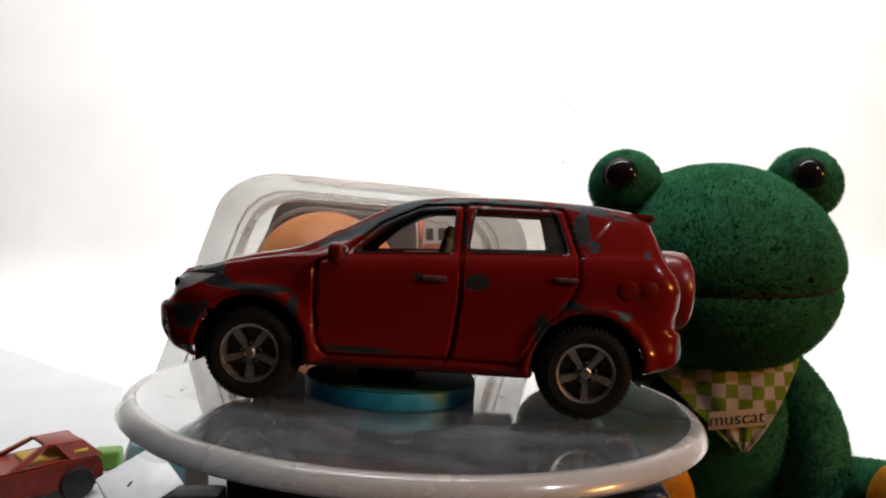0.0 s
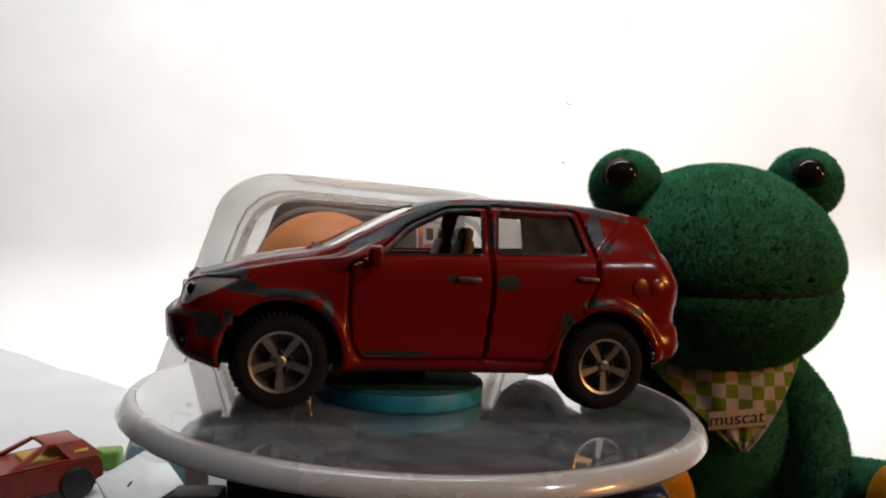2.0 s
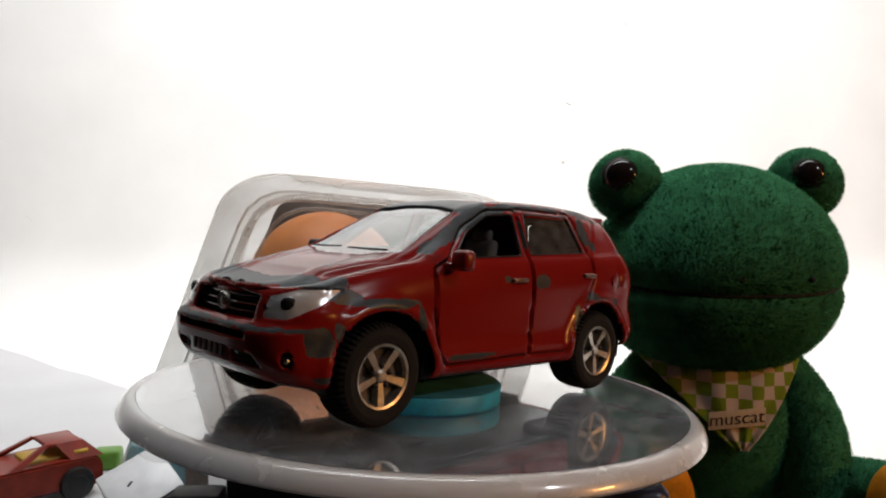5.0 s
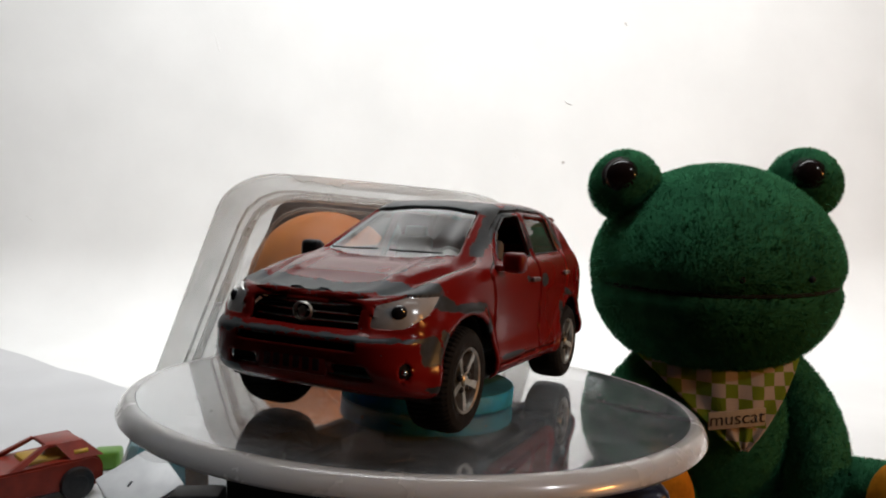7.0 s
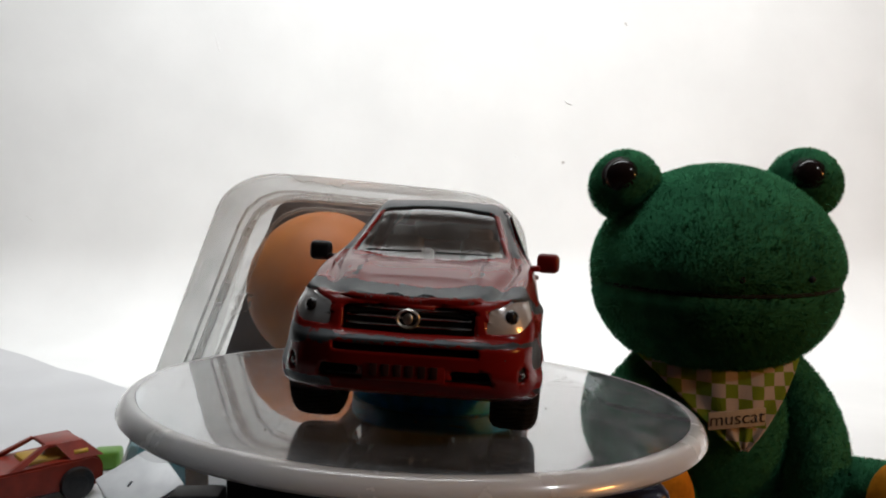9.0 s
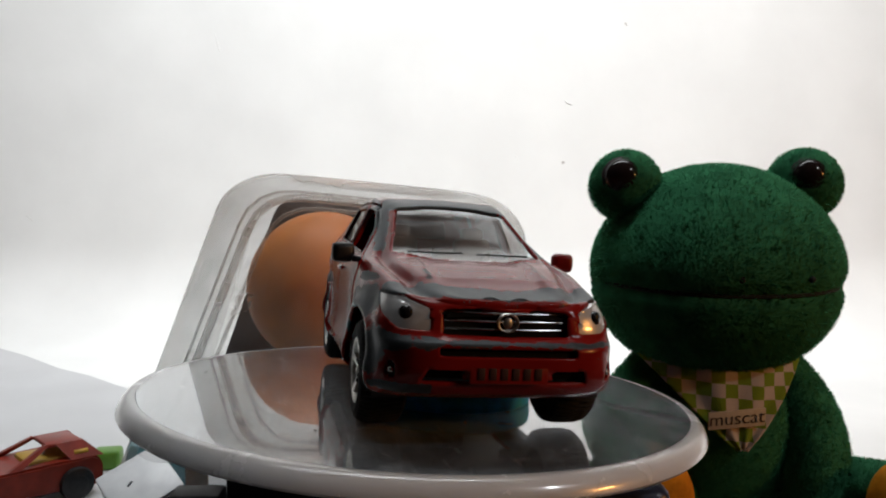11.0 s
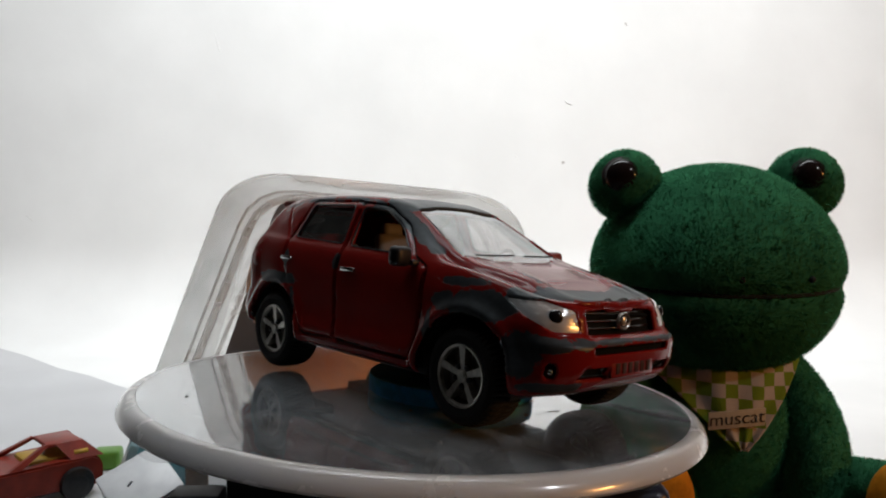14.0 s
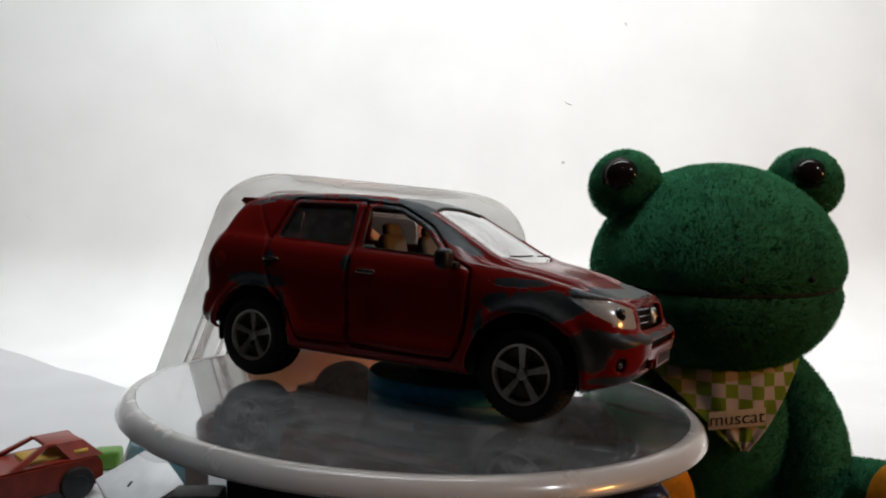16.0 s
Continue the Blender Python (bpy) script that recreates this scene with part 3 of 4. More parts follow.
def toy_car():
    car = empty("toy_car", "red die-cast toy off-road car with badly chipped paint", "toy car")
    g = body_grid()
    C, R = g.shape[:2]
    rows = np.arange(R)[None, :] * np.ones((C, 1))

    def fit_edge(poly, how, where, tol=0.36):
        """Draw the skin's nearby vertices on to an outline, so that cuts are clean."""
        x, y, z = g[..., 0], g[..., 1], g[..., 2]
        a, b = {"xz": (x, z), "xy": (x, y), "yz": (y, z), "wz": (x - y, z)}[how]
        d, pa, pb = nearest(poly, a, b)
        k = (d < tol) & where
        if how == "xz":
            x[k], z[k] = pa[k], pb[k]
        elif how == "xy":
            x[k], y[k] = pa[k], np.where(rows[k] == R - 1, 0, pb[k])
        elif how == "yz":
            y[k], z[k] = np.where(y[k] < 0.05, y[k], pa[k]), pb[k]
        else:
            s = (pa - a)[k] / 2
            x[k] += s
            y[k] -= s
            z[k] = pb[k]

    side = g[..., 1] > 12
    mid = (g[..., 0] < X_FRONT + 0.1) & (g[..., 0] > X_REAR - 0.1)
    nose, tail = g[..., 0] > X_FRONT, g[..., 0] < X_REAR
    holes = [circle(cx, cz, 12.3, 72) for cx, cz in ARCHES]
    plan = [("hole", holes[0], "xz", side & (rows < 45)), ("hole", holes[1], "xz", side & (rows < 45)), ("front_window", FRONT_WINDOW, "xz", mid & (rows > 40) & (rows < 88)), ("rear_window", REAR_WINDOW, "xz", mid & (rows > 40) & (rows < 88)),
            ("windscreen", WINDSCREEN, "xy", mid & (rows > 78) & (g[..., 0] > 0)), ("tail_window", TAIL_WINDOW, "yz", tail), ("headlamp", HEADLAMP, "wz", nose), ("grille", GRILLE, "yz", nose & (g[..., 0] > 50) & (rows < 48)),
            ("intake", UPPER_INTAKE, "yz", nose & (g[..., 0] > 50)), ("intake", LOWER_INTAKE, "yz", nose & (g[..., 0] > 50)), ("fog_lamp", FOG, "wz", nose & (rows < 45)), ("door", FRONT_DOOR, "xz", mid & (rows < 90) & side), ("rear_door", REAR_DOOR, "xz", mid & (rows < 90) & side)]
    for _, poly, how, where in plan:
        fit_edge(poly, how, where)
    # seams of the doors, sunk
    for poly in (FRONT_DOOR, REAR_DOOR):
        d, _, _ = nearest(poly, g[..., 0], g[..., 2])
        g[..., 1] -= 0.75 * np.clip(1 - d / 0.55, 0, 1) * (mid & side & (rows < 90))
    for x0, z0, x1, z1 in ((-34.2, 24.5, -42.5, 33.6), (-34.2, 24.5, -33.9, 18)):
        d, _, _ = nearest([(x0, z0), (x1, z1)], g[..., 0], g[..., 2])
        g[..., 1] -= 0.4 * np.clip(1 - d / 0.6, 0, 1) * (mid & side & (rows < 84))
    c = (g[:-1, :-1] + g[1:, :-1] + g[1:, 1:] + g[:-1, 1:]) / 4
    rc = rows[:-1, :-1] + 0.5
    what = np.full(c.shape[:2], "body", dtype=object)
    w4 = lambda k: k[:-1, :-1] | k[1:, 1:]
    for name, poly, how, where in reversed(plan):
        a, b = {"xz": (c[..., 0], c[..., 2]), "xy": (c[..., 0], c[..., 1]), "yz": (c[..., 1], c[..., 2]), "wz": (c[..., 0] - c[..., 1], c[..., 2])}[how]
        what[inside(poly, a, b) & w4(where)] = name
    what[what == "rear_door"] = "body"

    def skin(name, kind, sides, material, parent, label="", inset=0.0, wear=False, thick=0.0):
        verts, faces, wr = [], [], []
        for sd in sides:
            used = {}
            for i, j in zip(*np.nonzero(what == kind)):
                q = []
                for a, b in ((i, j), (i + 1, j), (i + 1, j + 1), (i, j + 1)):
                    key = (a, b)
                    if key not in used:
                        used[key] = len(verts)
                        x, y, z = g[a, b]
                        verts.append((x, y * sd, z))
                    q.append(used[key])
                faces.append(q if sd > 0 else q[::-1])
        v = np.array(verts)
        bm = bmesh.new()
        lay = bm.verts.layers.float.new("wear") if wear else None
        bv = [bm.verts.new(p * 0.001) for p in v]
        bm.verts.index_update()
        for f in faces:
            try:
                bm.faces.new([bv[k] for k in f])
            except ValueError:
                pass
        if wear:
            for sd in (1, -1):
                k = v[:, 1] * sd > -1e-6
                wv = wear_at(sd, v[:, 0], v[:, 1], v[:, 2])
                for i in np.nonzero(k)[0]:
                    bv[i][lay] = wv[i]
        bmesh.ops.remove_doubles(bm, verts=bm.verts, dist=0.00002)
        bm.normal_update()
        mids = sum((f.normal.dot(f.calc_center_median() - Vector((0, 0, 0.014))) for f in bm.faces))
        if mids < 0:
            bmesh.ops.reverse_faces(bm, faces=bm.faces)
        if inset:
            bm.normal_update()
            nn = [vv.normal.copy() for vv in bm.verts]
            for vv, n in zip(bm.verts, nn):
                vv.co -= n * inset * 0.001
        ob = part(name, bm, material, parent, label)
        if thick:
            so = ob.modifiers.new("thick", "SOLIDIFY")
            so.thickness, so.offset = thick * 0.001, -1
        return ob

    skin("body", "body", (1, -1), PAINT, car, "red enamel body worn to grey metal", wear=True, thick=0.7)
    for sd in (1, -1):
        d = skin("door", "door", (sd,), PAINT, car, "red door with a window opening", wear=True, thick=0.8)
        hb = box(pose(-0.0030, sd * 0.0244, 0.0184), 0.0052, 0.0012, 0.0011, 0.0004)
        part("handle", hb, CHROME if sd < 0 else mat_handle, d)
        part("rear_handle", box(pose(-0.0311, sd * 0.0240, 0.0195), 0.0050, 0.0012, 0.0011, 0.0004), CHROME if sd < 0 else mat_handle, car)
        for nm, kind in (("front_window", "front_window"), ("rear_window", "rear_window")):
            if kind == "front_window":
                continue
            ob = skin(nm, kind, (sd,), GLASS, car, "clear dusty plastic pane", inset=0.5)
            ob.visible_shadow = False
        for path in (FRONT_DOOR, REAR_DOOR):
            part("door_seam", tube(trim_path(g, path, sd), 0.00024, 6), MATT_BLACK, car)
        part("window_trim", tube(trim_path(g, FRONT_WINDOW, sd), 0.00024, 6), TRIM, car)
        # black trim round the rear pane
        part("window_trim", tube(trim_path(g, REAR_WINDOW, sd), 0.00028, 6), TRIM, car)
        skin("headlamp", "headlamp", (sd,), LAMP_CLEAR, car, "clear headlamp with a dark round bulb", inset=0.15)
        bx, by = on_nose(g, 36.0, 13.7)
        part("bulb", ball(Matrix.Translation(((bx - 0.35) * 0.001, sd * (by - 0.35) * 0.001, 0.0137)) @ Matrix.Rotation(sd * 0.75, 4, "Z") @ Matrix.Diagonal((0.0010, 0.0015, 0.0015, 1)), 1, 20, 12), LAMP_DARK, car)
        skin("fog_lamp", "fog_lamp", (sd,), BLACK, car, inset=0.6)
        fx, fy = on_nose(g, 35.0, 3.9)
        part("fog_bulb", ball(pose((fx - 0.3) * 0.001, sd * (fy - 0.3) * 0.001, 0.0039), 0.0006, 12, 8), CHROME, car)
        part("tail_lamp", ball(Matrix.Translation((-0.0508, sd * 0.0188, 0.0178)) @ Matrix.Rotation(sd * 0.5, 4, "Z") @ Matrix.Diagonal((0.0064, 0.0038, 0.0052, 1)), 1, 28, 18), COVER_PAINT, car, "bulging red tail lamp")
        # mirror
        mb = box(pose(0.0178, sd * 0.0260, 0.0227, 0, 0, -sd * 8), 0.0034, 0.0050, 0.0044, 0.0012, 3)
        rbox(mb, pose(0.0190, sd * 0.0231, 0.0214), 0.0020, 0.0022, 0.0014, 0.0005)
        mirror = part("wing_mirror", mb, MIRROR_PAINT if sd > 0 else BLACK, car, "wing mirror")
        part("mirror_glass", box(pose(0.01602, sd * 0.0257, 0.0227, 0, 0, -sd * 8), 0.0003, 0.0034, 0.0029, 0.0001), CHROME, mirror)
        # wheels
        for cx, _ in ARCHES:
            wheel(car, cx, sd)
        # seats
        seat(car, 0.0020, sd * 0.0098)
        seat(car, -0.0200, sd * 0.0098, low=True)
    ws = skin("windscreen", "windscreen", (1, -1), GLASS_DIRTY, car, "dusty plastic windscreen", inset=0.45)
    ws.visible_shadow = False
    skin("tail_window", "tail_window", (1, -1), TRIM, car, "dark tailgate window", inset=0.4)
    gr = skin("grille", "grille", (1, -1), MATT_BLACK, car, "black grille with bright slats", inset=1.5)
    for z in (11.4, 12.8, 14.2):
        pts = []
        for k in range(13):
            y = -11.2 + 22.4 * k / 12
            pts.append((front_x(z) - 0.0098 * y * y - 0.55, y, z))
        part("slat", tube([Vector(p) * 0.001 for p in pts], 0.00021, 6), CHROME, gr)
    bm = lathe([(0.00135, -0.0003), (0.0017, -0.0003), (0.0018, 0.0001), (0.0016, 0.0004), (0.00135, 0.0002), (0.00135, -0.0003)], 28, pose(0.0571, 0, 0.0127, 0, 90, 0) @ Matrix.Diagonal((1, 1.2, 1, 1)))
    ball(Matrix.Translation((0.0572, 0, 0.0127)) @ Matrix.Diagonal((0.0004, 0.0009, 0.0010, 1)), 1, 16, 10, bm)
    part("badge", bm, SILVER, car, "plain oval silver badge")
    skin("intake", "intake", (1, -1), MATT_BLACK, car, "black bumper intake", inset=1.2)
    pl = part("number_plate", box(pose(0.0595, 0, 0.0040), 0.0008, 0.0145, 0.0036, 0.0003), MIRROR_PAINT, car, "red moulded plate with plain bars")
    for k in range(6):
        part("bar", box(pose(0.05995, -0.0052 + 0.0021 * k, 0.0040), 0.0003, 0.0013, 0.0021, 0.0001), INK_RED_DARK, pl)
    # wipers
    for y0, y1 in ((-0.0135, -0.0015), (0.0015, 0.0135)):
        pts = []
        for k in range(9):
            y = y0 + (y1 - y0) * k / 8
            x = 30.2 - 0.012 * (y * 1000) ** 2 - 1.6 * k / 8 if y0 < 0 else 28.9 - 0.0085 * (y * 1000) ** 2 + 0.4 * k / 8
            zz = np.interp(x, KX, TOP_Z) - 0.0025 * (y * 1000) ** 2 + 0.45
            pts.append((x * 0.001, y, zz * 0.001))
        part("wiper", tube(pts, 0.00022, 6), BLACK, car)
    # underside, cabin floor, dashboard
    part("chassis", rbox(box(pose(0.008, 0, -0.0034), 0.014, 0.011, 0.0068, 0.0012), pose(0.0, 0, 0.0022), 0.098, 0.0315, 0.0050, 0.0008), BLACK, car, "black plastic underside")
    for cx, cz in ARCHES:
        for sd in (1, -1):
            well = bmesh.new()
            ring = []
            for k in range(29):
                a = math.pi * (k / 28 * 1.16 - 0.08)
                x, z = (cx + 12.45 * math.cos(a)) * 0.001, (cz + 12.45 * math.sin(a)) * 0.001
                ring.append((well.verts.new((x, sd * 0.0225, z)), well.verts.new((x, sd * 0.0110, z))))
            for p, q in zip(ring, ring[1:]):
                well.faces.new((p[0], q[0], q[1], p[1]))
            well.faces.new([p[1] for p in ring])
            part("wheel_well", well, BLACK, car)
    for sd in (1, -1):
        part("sill", box(pose(0.0, sd * 0.0216, 0.0006), 0.050, 0.0026, 0.0054, 0.0008), BLACK, car)
    part("cabin_floor", box(pose(-0.012, 0, 0.0125), 0.080, 0.043, 0.0012, 0.0003), BLACK, car)
    part("dashboard", rbox(box(pose(0.0215, 0, 0.0185), 0.0070, 0.0400, 0.0070, 0.0018, 3), pose(0.0270, 0, 0.0190), 0.0060, 0.034, 0.0030, 0.0010), SEAT_DARK, car)
    sw = lathe([(0.0031 + 0.0004 * math.cos(a), 0.0004 * math.sin(a)) for a in np.linspace(0, 2 * math.pi, 9)], 24, pose(0.0152, 0.0098, 0.0222, 0, -65, 0))
    rbox(sw, pose(0.0155, 0.0098, 0.0222, 0, -65, 0), 0.0010, 0.0058, 0.0006, 0.0002)
    part("steering_wheel", sw, SEAT, car, "beige steering wheel")
    # spare wheel with a red cover
    cover = [(0, -0.0046), (0.0070, -0.0046), (0.0086, -0.0042), (0.0095, -0.0032), (0.0098, -0.0010), (0.0098, 0.0032), (0.0092, 0.0040), (0, 0.0040)]
    part("spare_wheel_cover", lathe(cover, 56, pose(-0.0597, -0.0030, 0.0172, 0, 90, 0)), COVER_PAINT, car, "round red spare wheel cover")
    part("spoiler", prism([(-0.0440, -0.0145), (-0.0515, -0.0140), (-0.0530, 0), (-0.0515, 0.0140), (-0.0440, 0.0145)], 0.0332, 0.0349, bevel=0.0006), COVER_PAINT, car)
    fc = lathe([(0.0019, -0.0003), (0.0021, 0.0), (0.0017, 0.0001), (0, 0.0001)], 24, pose(-0.0445, 0.0233, 0.0182, -88, 0, 8))
    part("fuel_cap", fc, COVER_PAINT, car)
    return car


def on_nose(g, c, z):
    """Where the nose's skin has the plan position x - y = c at a height."""
    d = (g[..., 0] - g[..., 1] - c) ** 2 + (g[..., 2] - z) ** 2 + np.where(g[..., 0] < X_FRONT, 1e6, 0)
    i = np.unravel_index(np.argmin(d), d.shape)
    return float(g[i][0]), float(g[i][1])


def front_x(z):
    return float(smooth_curve(FRONT_Z, FRONT_X, z))


def trim_path(g, poly, sd):
    """The skin's points along an outline in (x, z)."""
    out = []
    x, z = g[..., 0], g[..., 2]
    for px, pz in poly + poly[:1]:
        d = (x - px) ** 2 + (z - pz) ** 2 + np.where(g[..., 1] < 10, 1e6, 0)
        i = np.unravel_index(np.argmin(d), d.shape)
        out.append((px * 0.001, sd * (g[i][1] - 0.1) * 0.001, pz * 0.001))
    return out


def wheel(car, cx, sd):
    hub = pose(cx * 0.001, sd * 0.0196, 0, -90 * sd, 0, 0)
    prof = [(0.00605, 0.0040), (0.0068, 0.0046), (0.0081, 0.0048), (0.0092, 0.0044), (0.0098, 0.0036), (0.01015, 0.0022), (0.01020, 0.0), (0.01015, -0.0022), (0.0098, -0.0038), (0.0088, -0.0046), (0.0063, -0.0046), (0.00605, -0.0020)]
    bm = lathe(prof, 156, hub)
    # tread: grooves pressed between staggered blocks
    back = hub.inverted()
    for v in bm.verts:
        q = back @ v.co
        r = math.hypot(q.x, q.y)
        if r > 0.0094:
            k = round(math.atan2(q.y, q.x) / (2 * math.pi / 156)) + (1 if abs(q.z) < 0.0015 else 0)
            f = (r + (0.00018 if k % 3 else -0.00030)) / r
            v.co = hub @ Vector((q.x * f, q.y * f, q.z))
    tyre = part("wheel", bm, RUBBER, car, "black tyre with a blocky tread on a silver rim", smooth=False)
    wide = hub @ Matrix.Diagonal((1.04, 1.04, 1, 1))
    dish = [(0.0058, 0.0041), (0.0054, 0.0036), (0.0050, 0.0022), (0.0020, 0.0018), (0, 0.0018)]
    part("rim_dish", lathe(dish, 48, wide), RIM_DARK, tyre)
    rim = lathe([(0.0054, 0.0036), (0.0056, 0.0044), (0.0061, 0.0046), (0.0062, 0.0042), (0.0058, 0.0034)], 56, wide)
    for k in range(5):
        a = 2 * math.pi * k / 5 + math.pi / 2
        m = wide @ Matrix.Rotation(a, 4, "Z")
        out = [(0.0008, -0.00062), (0.0057, -0.00100), (0.0057, 0.00100), (0.0008, 0.00062)]
        vs = []
        for h in (0.0020, 0.0043):
            for x, y in out:
                s = 0.8 if h > 0.003 else 1.0
                vs.append(rim.verts.new(m @ Vector((x, y * s, h - (0.0006 if x < 0.002 else 0)))))
        for f in ((4, 5, 6, 7), (0, 1, 5, 4), (1, 2, 6, 5), (2, 3, 7, 6), (3, 0, 4, 7)):
            rim.faces.new([vs[i] for i in f])
    cap = lathe([(0.0012, 0.0025), (0.0012, 0.0040), (0.0008, 0.0043), (0, 0.0043)], 20, wide)
    me = bpy.data.meshes.new("t")
    cap.to_mesh(me)
    rim.from_mesh(me)
    cap.free()
    bmesh.ops.recalc_face_normals(rim, faces=rim.faces)
    part("rim", rim, SILVER, tyre, "five-spoke silver rim", smooth=False)
    # black balls stand in for the five dark holes round the hub
    for k in range(5):
        a = 2 * math.pi * (k + 0.5) / 5 + math.pi / 2
        part("hub_hole", ball(wide @ Matrix.Rotation(a, 4, "Z") @ pose(0.0020, 0, 0.0037), 0.00066, 8, 6), BLACK, tyre)


def seat(car, x, y, low=False):
    bm = box(pose(x, y, 0.0150), 0.0105, 0.0115, 0.0045, 0.0014, 3)
    if low:
        rbox(bm, pose(x - 0.0060, y, 0.0190, 0, -14, 0), 0.0034, 0.0112, 0.0100, 0.0014, 3)
    else:
        rbox(bm, pose(x - 0.0060, y, 0.0208, 0, -14, 0), 0.0034, 0.0100, 0.0132, 0.0016, 3)
        rbox(bm, pose(x - 0.0075, y, 0.0281, 0, -12, 0), 0.0028, 0.0062, 0.0036, 0.0013, 3)
    part("seat", bm, SEAT, car, "moulded bench seat" if low else "beige moulded seat with a headrest")


mat_handle = mat("grey_handle", (0.16, 0.10, 0.09), 0.35, metal=0.4, var=0.3, scale=800)
MIRROR_PAINT = mat("plain_red_enamel", (0.20, 0.009, 0.007), 0.30, var=0.2, scale=200, coat=0.2)
COVER_PAINT = mat("smooth_red_enamel", (0.215, 0.009, 0.007), 0.28, var=0.12, scale=120, coat=0.18)
INK_RED_DARK = mat("dark_red_enamel", (0.03, 0.004, 0.004), 0.6, var=0.2, scale=300)
SEAT_DARK = mat("grey_dashboard", (0.16, 0.145, 0.13), 0.6, var=0.1, scale=300)
toy = toy_car()


# ---------------------------------------------------------------- the turntable
def turntable():
    disc = empty("turntable_disc", "clear milky plastic turntable disc with a rounded rim", "turntable")
    part("plate", lathe([(0, -0.0113), (0.0655, -0.0113), (0.0655, -0.0138), (0, -0.0138)], 160), DISC, disc, "clear hazy top sheet")
    prof = [(0.0656, -0.0113), (0.0664, -0.01125), (0.0673, -0.0115), (0.0681, -0.0121), (0.0688, -0.0130), (0.0693, -0.0140), (0.0695, -0.0147), (0.0690, -0.0153), (0.0677, -0.0154), (0.0660, -0.0148), (0.0656, -0.0138), (0.0656, -0.0113)]
    part("rim", lathe(prof, 160), DISC_RIM, disc, "milky rounded rim")
    crumbs = bmesh.new()
    rnd = random.Random(4)
    for k in range(46):
        a, r = rnd.uniform(0, 6.283), 0.058 * math.sqrt(rnd.uniform(0.05, 1))
        s = rnd.uniform(0.00012, 0.0003)
        ball(Matrix.Translation((r * math.cos(a), r * math.sin(a), -0.0113 + s * 0.3)) @ Matrix.Diagonal((rnd.uniform(0.8, 2.2), rnd.uniform(0.8, 1.6), 0.6, 1)), s, 6, 4, crumbs)
    part("crumbs", crumbs, SEAT_DARK, disc, "small crumbs of dirt")["kind"] = "stuff"
    for r, a, ln in ((0.036, 20, 0.003),):
        c = Vector((r * math.cos(radians(a)), r * math.sin(radians(a)), -0.01125))
        part("scuff", box(Matrix.Translation(c) @ pose(0, 0, 0, 0, 0, a + 50), ln, 0.0006, 0.0001, 0), SEAT_DARK, disc)
    riser = empty("riser_puck", "flat round blue foam puck under the toy car", "puck")
    at = pose(0.0070, 0.0020, 0)
    part("foam_disc", lathe([(0, -0.0113), (0.0200, -0.0113), (0.0205, -0.0109), (0.0206, -0.0076), (0.0204, -0.0073), (0, -0.0073)], 72, at), PUCK, riser, "bright blue foam side")
    part("top_sheet", lathe([(0, -0.0072), (0.0203, -0.0072), (0.0204, -0.0070), (0.0201, -0.0068), (0, -0.0068)], 72, at), PUCK_TOP, riser, "dull dark teal top sheet")
    scratches = bmesh.new()
    for k in range(34):
        a, r, ln = rnd.uniform(0, 6.283), 0.060 * math.sqrt(rnd.uniform(0.02, 1)), rnd.uniform(0.001, 0.005)
        rbox(scratches, Matrix.Translation((r * math.cos(a), r * math.sin(a), -0.01128)) @ pose(0, 0, 0, 0, 0, rnd.uniform(0, 360)), ln, rnd.uniform(0.00003, 0.00008), 0.00005, 0)
    sc = part("scratches", scratches, SEAT, disc, "fine pale scratches", smooth=False)
    sc["kind"] = "stuff"
    return disc, riser


disc, riser = turntable()


def stand():
    st = empty("turntable_stand", "black turntable base with a blue clear spindle", "turntable base")
    bm = lathe([(0, -0.0139), (0.0108, -0.0139), (0.0108, -0.0205), (0.0100, -0.0212), (0.0062, -0.0214), (0.0062, -0.0290), (0, -0.0290)], 40, AXIS)
    part("spindle", bm, STEM, st, "blue clear plastic spindle")
    part("housing", box(pose(0.012, 0.195, 0.0325), 0.072, 0.090, 0.061, 0.004, 3), NAVY, st, "black plastic housing")
    part("cover", box(pose(0.012, 0.195, 0.0644), 0.066, 0.084, 0.0030, 0.0010), BLACK, st)


stand()


